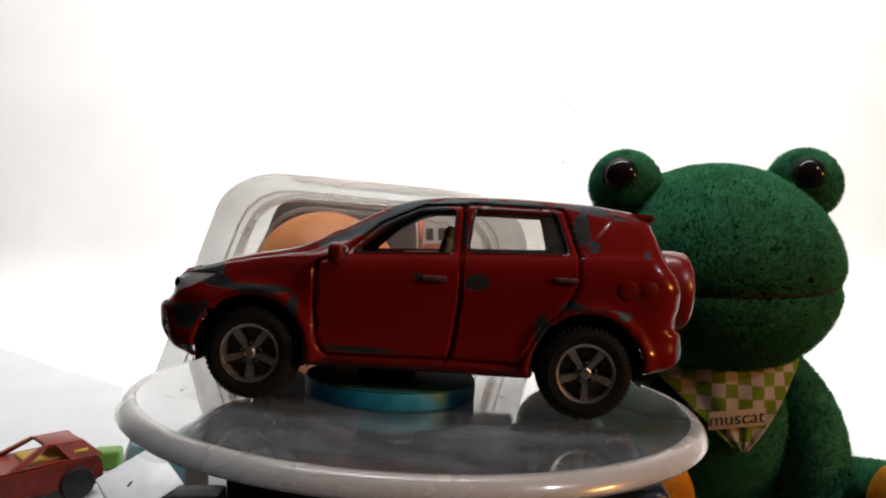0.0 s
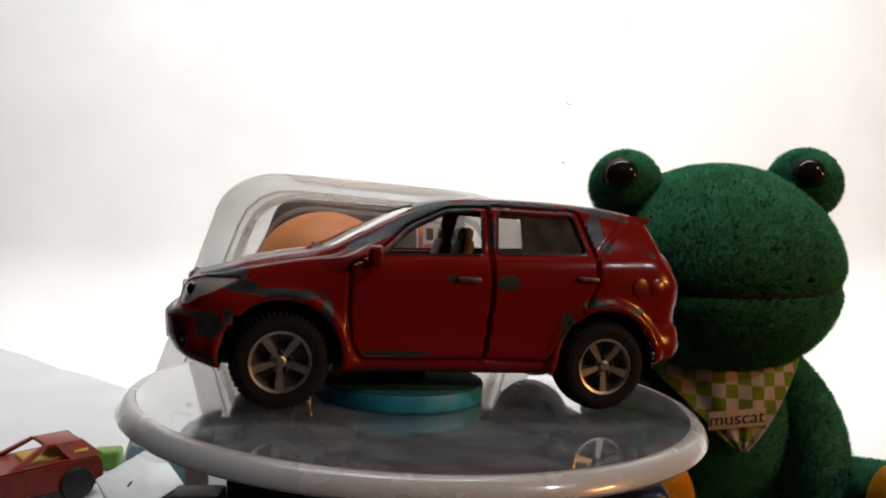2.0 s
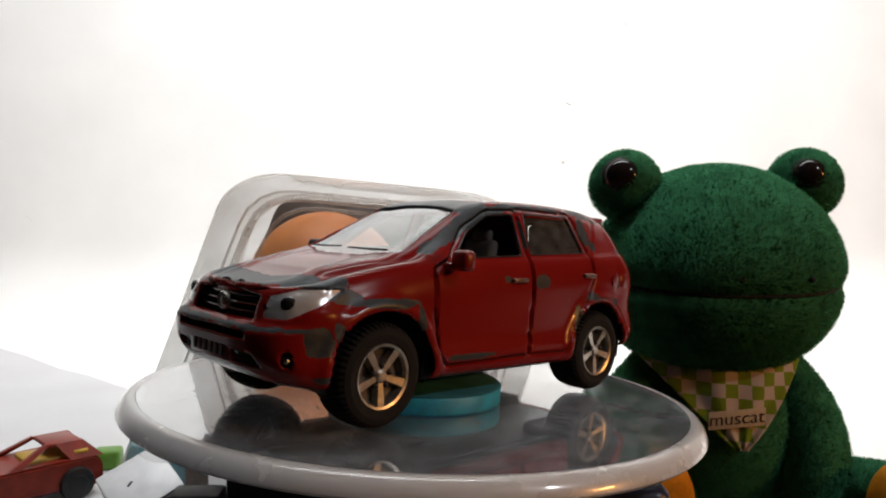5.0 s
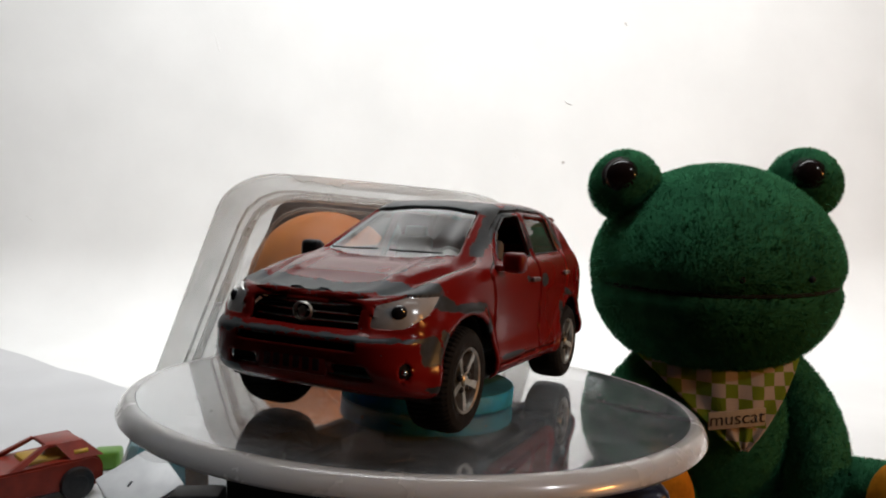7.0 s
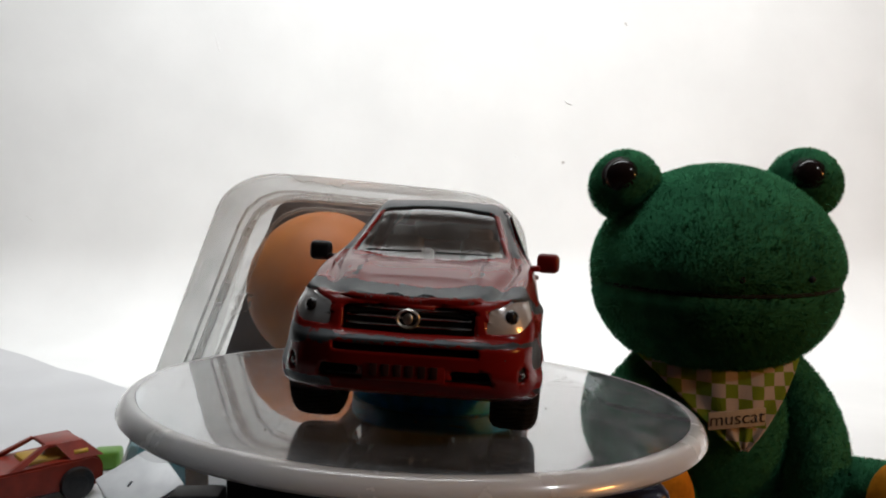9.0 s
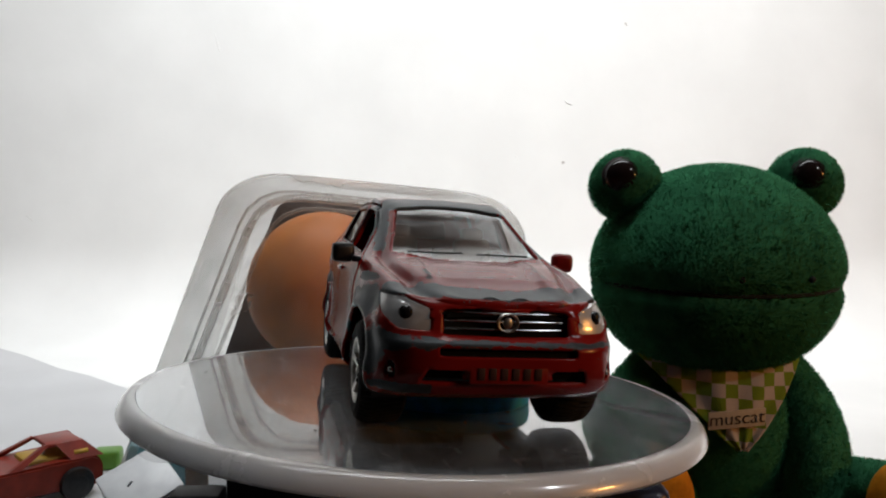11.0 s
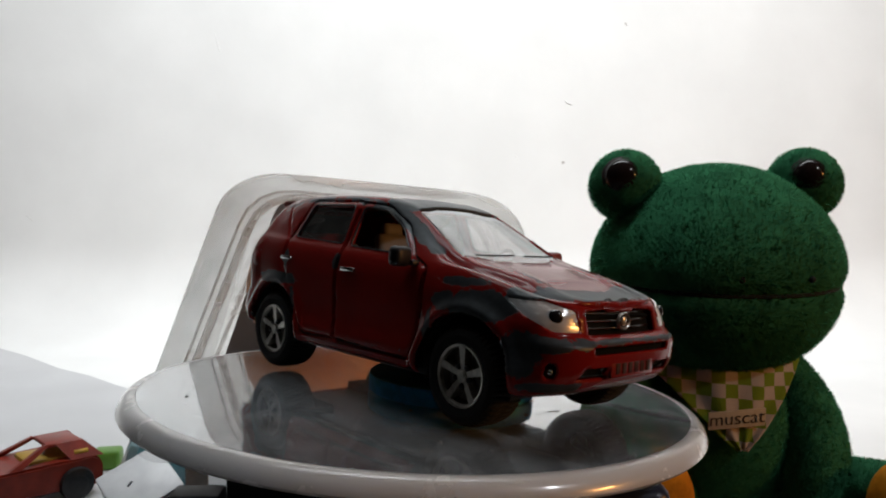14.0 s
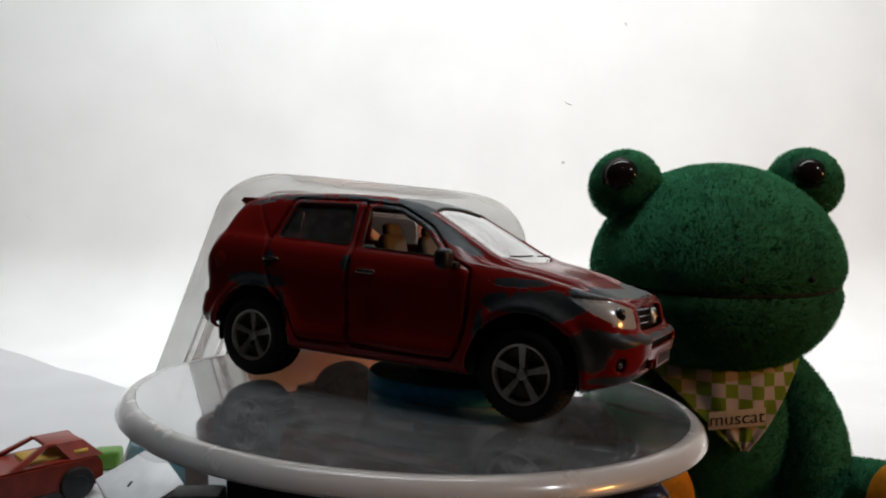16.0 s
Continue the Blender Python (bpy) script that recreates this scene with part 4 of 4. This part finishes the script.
# ---------------------------------------------------------------- the plush frog
def fur(bm_src, count, length, seed, name, parent, material=None):
    """Short pile: many tiny blades that stand on a form's faces."""
    bm_src.faces.ensure_lookup_table()
    bmesh.ops.triangulate(bm_src, faces=bm_src.faces)
    tri = np.array([[tuple(v.co) for v in f.verts] for f in bm_src.faces])
    nrm = np.array([[tuple(v.normal) for v in f.verts] for f in bm_src.faces])
    rs = np.random.RandomState(seed)
    area = np.linalg.norm(np.cross(tri[:, 1] - tri[:, 0], tri[:, 2] - tri[:, 0]), axis=1)
    idx = rs.choice(len(tri), count, p=area / area.sum())
    a, b = rs.rand(count, 1), rs.rand(count, 1)
    flip = (a + b) > 1
    a, b = np.where(flip, 1 - a, a), np.where(flip, 1 - b, b)
    t, n = tri[idx], nrm[idx]
    p = t[:, 0] + a * (t[:, 1] - t[:, 0]) + b * (t[:, 2] - t[:, 0])
    n = n[:, 0] + a * (n[:, 1] - n[:, 0]) + b * (n[:, 2] - n[:, 0])
    n /= np.linalg.norm(n, axis=1, keepdims=True) + 1e-12
    lean = rs.randn(count, 3)
    lean -= (lean * n).sum(1, keepdims=True) * n
    lean /= np.linalg.norm(lean, axis=1, keepdims=True) + 1e-12
    side = np.cross(n, lean)
    ln = length * rs.uniform(0.6, 1.25, (count, 1))
    w = length * 0.22
    tip = p + n * ln * rs.uniform(0.25, 0.95, (count, 1)) + lean * ln * 0.8
    v = np.concatenate([p + side * w - n * 0.0002, p - side * w - n * 0.0002, tip], 1).reshape(-1, 3)
    me = bpy.data.meshes.new(name)
    me.from_pydata(v.tolist(), [], np.arange(count * 3).reshape(-1, 3).tolist())
    me.materials.append(material or FIBRE)
    for p in me.polygons:
        p.use_smooth = True
    soft_n = np.repeat(n + 0.18 * lean, 3, axis=0)
    soft_n /= np.linalg.norm(soft_n, axis=1, keepdims=True)
    me.normals_split_custom_set_from_vertices(soft_n.tolist())
    ob = new(name, me)
    ob.parent = parent
    ob["kind"] = "stuff"
    return ob


def frog():
    fr = empty("plush_frog", "dark green plush frog in a checked neckerchief, sitting", "plush toy")
    FX, FY = 0.1125, 0.305

    def form(name, bm, count, length, seed, label=""):
        k = bm.copy()
        ob = part(name, bm, PLUSH_SKIN, fr, label)
        k.normal_update()
        fur(k, count, length, seed, "fleece", ob)
        k.free()
        return ob

    # head: a broad bun, its mouth a crease
    hc = Vector((FX, FY, 0.1015))
    bm = bmesh.new()
    bmesh.ops.create_uvsphere(bm, u_segments=96, v_segments=64, radius=1)
    for v in bm.verts:
        x, y, z = v.co
        px = math.copysign(abs(x) ** 0.90, x)
        wide = 1.0 - 0.10 * max(z, 0) ** 2 - 0.02 * max(-z, 0)
        pz = z * 0.0413
        if z < 0:
            pz = -0.0425 * abs(z) ** 0.85
        if z > 0:
            pz += 0.0005 * math.cos(3 * x)
        py = y * 0.045
        # crease of the mouth in front
        d = z + 0.15 - 0.06 * x * x
        if y < 0.2:
            k = math.exp(-(d / 0.055) ** 2)
            px *= 1 - 0.035 * k
            py *= 1 - 0.07 * k
        v.co = hc + Vector((px * 0.0486 * wide - 0.0008, py, pz))
    form("head", bm, 170000, 0.0020, 1, "broad green plush head")
    # mouth thread and nostrils
    pts = []
    for k in range(41):
        x = -0.97 + 1.94 * k / 40
        z = -0.15 + 0.06 * x * x
        y = -math.sqrt(max(0, 1 - x * x - z * z))
        pts.append(hc + Vector((math.copysign(abs(x) ** 0.9, x) * 0.0486 * 0.968 - 0.0008, y * 0.045 * 0.95 - 0.0004, -0.0425 * abs(z) ** 0.85)))
    part("mouth", tube(pts, 0.0009, 8), THREAD, fr, "stitched black mouth line")
    for dx in (-0.0045, 0.0215):
        part("nostril", ball(Matrix.Translation((FX + dx - 0.002, FY - 0.0448 + 0.11 * abs(dx) * (dx > 0), 0.0992)), 0.0013, 10, 8), THREAD, fr)
    for sx in (-1, 1):
        ec = Vector((FX - 0.0022 + sx * 0.0362, FY - 0.006, 0.1350 + (0.0 if sx < 0 else 0.0006)))
        b = ball(Matrix.Translation(ec) @ Matrix.Rotation(sx * 0.35, 4, "Y") @ Matrix.Diagonal((0.0136, 0.0125, 0.0136, 1)), 1, 40, 26)
        form("eye_mound", b, 24000, 0.0019, 5 + sx)
        e = Vector((FX - 0.0050 + sx * 0.0369, FY - 0.0150, 0.1380))
        part("eye", ball(Matrix.Translation(e) @ Matrix.Diagonal((0.0072, 0.0050, 0.0072, 1)), 1, 32, 20), EYE_BLACK, fr, "glossy black button eye")
        part("eye_rim", lathe([(0.0070, -0.0008), (0.0079, -0.0006), (0.0080, 0.0006), (0.0072, 0.0012)], 40, Matrix.Translation(e + Vector((0, 0.0008, 0))) @ pose(0, 0, 0, 90, 0, 0)), EYE_RIM, fr)
    # body, arms and legs
    form("body", ball(Matrix.Translation((FX + 0.003, FY + 0.008, 0.034)) @ Matrix.Diagonal((0.036, 0.032, 0.036, 1)), 1, 48, 32), 60000, 0.0016, 11, "soft green body")
    for sx, x0 in ((1, 0.036), (-1, -0.034)):
        pts = [(FX + x0 * 0.72, FY + 0.002, 0.058), (FX + x0 * (0.98 if x0 > 0 else 1.08), FY - 0.006, 0.043), (FX + x0 * (1.13 if x0 > 0 else 1.25), FY - 0.014, 0.024), (FX + x0 * 1.20, FY - 0.020, 0.010)]
        if sx > 0:
            pts = [(FX + f * x0, y, z) for f, (x, y, z) in zip((0.78, 0.93, 0.95, 0.90), pts)]
        line = []
        for k in range(13):
            q = k / 12 * 3
            i = min(int(q), 2)
            line.append(Vector(pts[i]).lerp(Vector(pts[i + 1]), q - i))
        for _ in range(3):
            line = [line[0]] + [(line[k - 1] + 2 * line[k] + line[k + 1]) / 4 for k in range(1, 12)] + [line[12]]
        bm = capsule(line, [0.0110 + 0.0036 * math.sin(k / 12 * 3.1) for k in range(13)])
        form("arm", bm, 22000, 0.0016, 21 + sx, "green plush arm")
    for sx in (1, -1):
        bm = capsule([(FX + 0.006 + sx * (0.022 + 0.030 * k / 8), FY - 0.002 - 0.024 * k / 8, 0.0135 + 0.002 * k / 8) for k in range(9)], [0.0130 - 0.0008 * k / 8 for k in range(9)])
        form("leg", bm, 18000, 0.0016, 31 + sx, "green plush leg")
        part("foot", ball(Matrix.Translation((FX + 0.009 + sx * 0.0415 + (0.006 if sx > 0 else 0), FY - 0.036, 0.0175 - (0.003 if sx > 0 else 0))) @ Matrix.Diagonal((0.0125, 0.0085, 0.0175, 1)), 1, 28, 18), FELT_ORANGE, fr, "orange felt foot")
    # neckerchief: a band and a point, checked
    n, m_ = 44, 26
    verts, faces = [], []
    for j in range(m_):
        for i in range(n):
            u, v = i / (n - 1) * 2 - 1, j / (m_ - 1)
            half = 0.0322 * (1 - v) ** 0.9 + 0.0015
            x = u * half + 0.0010 * v - 0.0045
            z = 0.0675 - 0.0335 * v
            y = -0.0215 - 0.0085 * v + 0.0135 * (u * half / 0.033) ** 2 + 0.0007 * math.sin(9 * u + 3 * v)
            verts.append((FX + x + 0.004, FY + y, z))
    for j in range(m_ - 1):
        for i in range(n - 1):
            k = j * n + i
            faces.append((k, k + n, k + n + 1, k + 1))
    nk = plain("neckerchief", verts, faces, CHECK, fr, "neckerchief with green and pale pink checks")
    so = nk.modifiers.new("thick", "SOLIDIFY")
    so.thickness = 0.0008
    tag = part("name_patch", box(pose(FX - 0.0024, FY - 0.0308, 0.0462, 14, -4, 4), 0.0220, 0.0006, 0.0072, 0.0001), PATCH, fr, "pale cloth patch with printed word")
    cu = bpy.data.curves.new("word", "FONT")
    cu.body, cu.size, cu.align_x, cu.align_y, cu.extrude = "muscat", 0.0076, "CENTER", "CENTER", 0.00008
    cu.offset = -0.00009
    tmp = new("word", cu)
    bpy.context.view_layer.update()
    me = bpy.data.meshes.new_from_object(tmp.evaluated_get(bpy.context.evaluated_depsgraph_get()))
    bpy.data.objects.remove(tmp)
    me.materials.clear()
    me.materials.append(INK_BLACK)
    ob = new("lettering", me)
    ob.parent = tag
    ob.matrix_basis = pose(FX - 0.0024, FY - 0.0313, 0.0464, 104, -4, 4)
    return fr


def check_material():
    m = mat("checked_cotton", (0.5, 0.5, 0.5), 0.85, bump=0.3, bump_scale=1500, spec=0.1)
    nt = m.node_tree
    tc, mp, ck = nt.nodes.new("ShaderNodeTexCoord"), nt.nodes.new("ShaderNodeMapping"), nt.nodes.new("ShaderNodeTexChecker")
    mp.inputs["Rotation"].default_value = (0, radians(-4), 0)
    mp.inputs["Location"].default_value = (0.003, 0.5, 0.001)
    mp.inputs["Scale"].default_value = (1, 0.001, 1)
    ck.inputs["Scale"].default_value = 1 / 0.0051
    ck.inputs["Color1"].default_value, ck.inputs["Color2"].default_value = (0.17, 0.24, 0.022, 1), (0.48, 0.40, 0.34, 1)
    nt.links.new(tc.outputs["Object"], mp.inputs["Vector"])
    nt.links.new(mp.outputs["Vector"], ck.inputs["Vector"])
    nt.links.new(ck.outputs["Color"], nt.nodes["Principled BSDF"].inputs["Base Color"])
    return m


def fibre_material():
    """Plush fibres: they scatter light on both sides, so that a fibre is as bright from behind."""
    m = mat("green_plush_fibre", (0.070, 0.27, 0.135), 0.95, var=0.17, scale=150, spec=0.0)
    nt = m.node_tree
    ramp = next(k for k in nt.nodes if k.bl_idname == "ShaderNodeValToRGB")
    nt.nodes.remove(nt.nodes["Principled BSDF"])
    df, tl, mx = nt.nodes.new("ShaderNodeBsdfDiffuse"), nt.nodes.new("ShaderNodeBsdfTranslucent"), nt.nodes.new("ShaderNodeMixShader")
    for k in (df, tl):
        nt.links.new(ramp.outputs["Color"], k.inputs["Color"])
    mx.inputs["Fac"].default_value = 0.5
    nt.links.new(df.outputs["BSDF"], mx.inputs[1])
    nt.links.new(tl.outputs["BSDF"], mx.inputs[2])
    nt.links.new(mx.outputs["Shader"], nt.nodes["Material Output"].inputs["Surface"])
    return m


FIBRE = fibre_material()
CHECK = check_material()
PATCH = mat("pale_cotton", (0.60, 0.50, 0.36), 0.85, var=0.06, scale=800, bump=0.2, spec=0.1)
frog()


# ---------------------------------------------------------------- the clear tub with the ball
def tub():
    tb = empty("plastic_tub", "clear cloudy plastic food tub turned upside down", "tub")
    m = Matrix.Translation((-0.0428, 0.335, 0.0)) @ pose(0, 0, 0, 0, 5.6, 0)
    m = m @ pose(0, 0, 0, 0, 0, 4)
    H, W, D, t, R = 0.1380, 0.1215, 0.085, math.tan(radians(13.4)), 0.017
    n = 8
    levels = [(0.006, 0.002), (0.010, 0.0), (0.030, 0), (0.070, 0), (0.100, 0)]
    levels += [(H - R + R * math.sin(a), R * math.cos(a) - R) for a in np.linspace(0, math.pi / 2, 9)]
    levels += [(H, -0.0195), (H - 0.0018, -0.0225), (H - 0.0018, -0.0350)]
    bm = bmesh.new()
    rings = []
    for z, g in levels:
        w, d = W + 2 * t * (H - z) + 2 * g, D + t * (H - z) + 2 * g
        rings.append([bm.verts.new(m @ Vector((x, y, z))) for x, y in rounded(w, d, min(0.020, d / 2 - 0.001), n)])
    k = len(rings[0])
    for a, b in zip(rings, rings[1:]):
        for i in range(k):
            bm.faces.new((a[i], a[(i + 1) % k], b[(i + 1) % k], b[i]))
    bm.faces.new(rings[-1])
    ob = part("shell", bm, TUB, tb)
    ob.visible_shadow = False
    # thicker ribs that follow the front and rear faces' outline
    for sy, insets in ((-1, ((0.0125, 0.0006), (0.0160, 0.0016), (0.0222, 0.0008))), (1, ((0.0180, 0.0012),))):
        for dd, rr in insets:
            wide = W / 2 + t * (H - 0.012)
            arch = soft_corners([(-wide + dd, 0.012), (-W / 2 + dd * 1.05, H - dd * 0.62), (W / 2 - dd * 1.05, H - dd * 0.62), (wide - dd, 0.012)], 0.016)[4:16]
            pts = [m @ Vector((x, sy * (D / 2 + 0.5 * t * (H - z) - (0.0010 if z < H - R else 0.0010 + (z - H + R) * 0.35)), z)) for x, z in arch]
            r = part("rib", tube(pts, rr, 8), TUB_EDGE, tb)
            r.visible_shadow = False
    w, d = W + 2 * t * (H - 0.008) + 0.002, D + t * (H - 0.008) + 0.002
    q = [m @ Vector((x, y, 0.008)) for x, y in rounded(w, d, 0.020, n)]
    part("rim", tube(q + q[:1], 0.0016, 8), TUB_EDGE, tb).visible_shadow = False


tub()
tagged(part("orange_ball", ball(Matrix.Translation((-0.0517, 0.3220, 0.0919)), 0.0334, 64, 40), BALL), "matt orange rubber ball inside the clear tub", "ball")
tagged(part("ball_cup", lathe([(0.020, 0.001), (0.021, 0.0), (0.0225, 0.030), (0.0235, 0.0674), (0.0222, 0.0676), (0.0205, 0.03), (0.019, 0.002)], 40, Matrix.Translation((-0.0517, 0.3220, 0.0))), SLATE), "dark grey cup that holds up the ball", "cup")
tagged(part("dark_card", prism(soft_corners([(-0.1270, 0.0), (-0.0805, 0.1335), (-0.0136, 0.1285), (-0.0100, 0.0)], 0.010), 0, 0.0025, pose(0, 0.3640, 0, 90, 0, 0)), SLATE, smooth=False), "dark grey rounded card standing in the tub", "card")
pic = empty("picture_card", "white card with an orange-red printed border and dark figures", "card")
part("sheet", box(pose(-0.0010, 0.3600, 0.0630), 0.0240, 0.0010, 0.126, 0.0002), CARD, pic)
part("border", box(pose(-0.0108, 0.3593, 0.1140), 0.0022, 0.0006, 0.0170, 0), INK_RED, pic)
part("print", box(pose(-0.0005, 0.3593, 0.1082), 0.0180, 0.0006, 0.0052, 0.0002), INK_RED, pic)
for dx in (-0.0060, 0.0, 0.0060):
    part("figure", box(pose(-0.0005 + dx, 0.3593, 0.1155), 0.0036, 0.0006, 0.0058, 0.0002), INK_BLACK, pic)


# ---------------------------------------------------------------- small things beside the turntable
def small_red_car():
    rc = empty("small_toy_car", "small orange-red toy car with an open yellow cabin", "toy car")
    m = Matrix.Translation((-0.1845, 0.317, 0.0002)) @ pose(0, 0, 0, 0, 0, 224) @ Matrix.Scale(1.14, 4)
    # side outline of the hull: long low nose, high tail
    hull = soft_corners([(0.036, 0.004), (0.036, 0.0105), (0.018, 0.0142), (-0.008, 0.0150), (-0.024, 0.0155), (-0.0265, 0.0120), (-0.0265, 0.004)], 0.002)
    part("body", prism([(x, z) for x, z in hull], -0.0145, 0.0145, m @ pose(0, 0, 0, 90, 0, 0), bevel=0.0009), RED_TOY, rc, "orange-red hull")
    roof = bmesh.new()
    rbox(roof, m @ pose(-0.0140, 0, 0.0205), 0.0130, 0.0180, 0.0016, 0.0007)
    for sy in (-1, 1):
        for panel in ([(-0.0268, 0.0150), (-0.0205, 0.0212), (-0.0105, 0.0211), (-0.0150, 0.0150)], [(0.0020, 0.0146), (-0.0082, 0.0206), (-0.0072, 0.0213), (0.0065, 0.0146)]):
            lo, hi = [[roof.verts.new(m @ Vector((x, sy * (w - 0.0045 * (z > 0.02)), z))) for x, z in panel] for w in (0.0138, 0.0116)]
            roof.faces.new(lo)
            roof.faces.new(hi[::-1])
            for k in range(4):
                roof.faces.new((lo[k], lo[(k + 1) % 4], hi[(k + 1) % 4], hi[k]))
    bmesh.ops.recalc_face_normals(roof, faces=roof.faces)
    part("roof", roof, RED_TOY, rc, "open roof frame")
    part("interior", box(m @ pose(-0.0100, 0, 0.0142), 0.0190, 0.0180, 0.0040, 0.0015), YELLOW, rc, "yellow cabin")
    part("scoop", ball(m @ Matrix.Translation((0.013, 0, 0.0142)) @ Matrix.Diagonal((0.006, 0.005, 0.0022, 1)), 1, 20, 12), YELLOW, rc)
    for x in (-0.0165, 0.0235):
        for sy in (-1, 1):
            hub = m @ pose(x, sy * 0.0140, 0.0062, -90 * sy, 0, 0)
            w = part("wheel", lathe([(0, 0.0028), (0.0040, 0.0030), (0.0058, 0.0026), (0.0062, 0.0012), (0.0062, -0.0020), (0, -0.0022)], 36, hub), BLACK, rc)
            part("hub", lathe([(0.0022, 0.0030), (0.0036, 0.0034), (0.0030, 0.0037), (0.0012, 0.0033), (0, 0.0036)], 20, hub), BLACK, w)
    for sy in (-1, 1):
        part("mark", box(m @ pose(-0.0190, sy * 0.0121, 0.0174, sy * 30, 0, 0), 0.0050, 0.0004, 0.0016, 0), YELLOW, rc)


small_red_car()
tagged(part("green_block", box(pose(-0.166, 0.362, 0.0048, 0, 0, 12), 0.013, 0.012, 0.0096, 0.002, 3), GREEN_TOY), "small rounded green plastic block", "toy block")
sb = empty("silver_block", "tilted block with a worn silver top and navy sides", "block")
bm_m = pose(-0.1115, 0.268, 0.0248, 37, 0, 0) @ pose(0, 0, 0, 0, 0, 42)
part("block_body", box(bm_m @ pose(0, 0, -0.0105), 0.0235, 0.0235, 0.017, 0.0012), NAVY, sb)
part("block_top", box(bm_m @ pose(0, 0, -0.0010), 0.0237, 0.0237, 0.0022, 0.0008), WHITE_METAL, sb, "worn silver top")
part("scratch", box(bm_m @ pose(-0.003, 0.001, 0.0002, 0, 0, 30), 0.0024, 0.0007, 0.0002, 0), SLATE, sb)
tagged(part("black_block", box(pose(-0.053, 0.274, 0.0160, 0, 0, 6), 0.050, 0.030, 0.032, 0.0015), BLACK), "low black plastic box behind the turntable base", "box")
tagged(part("black_tray", box(pose(-0.0880, 0.262, 0.0119, 0, 0, 2), 0.018, 0.012, 0.0238, 0.0012), BLACK), "small black plastic tray beside the silver block", "tray")
tagged(part("brown_box", box(pose(-0.1010, 0.300, 0.0118, 0, 0, 14), 0.0085, 0.008, 0.0236, 0.0010), BROWN), "small worn brown cardboard box", "box")
tagged(part("blue_box", box(pose(-0.1225, 0.318, 0.0130, 0, 0, 10), 0.026, 0.014, 0.026, 0.0015), STEM), "small blue plastic box", "box")


# ---------------------------------------------------------------- motion
def motions():
    base = Matrix(AXIS)
    rows = [(t, base @ pose(0, 0, 0, 0, 0, a)) for t, a in TURN]
    shifted = [(t, m @ Matrix.Translation((OFFSET[0], OFFSET[1], 0))) for t, m in rows]
    walk(disc, rows)
    walk(riser, shifted)
    walk(toy, shifted)


motions()
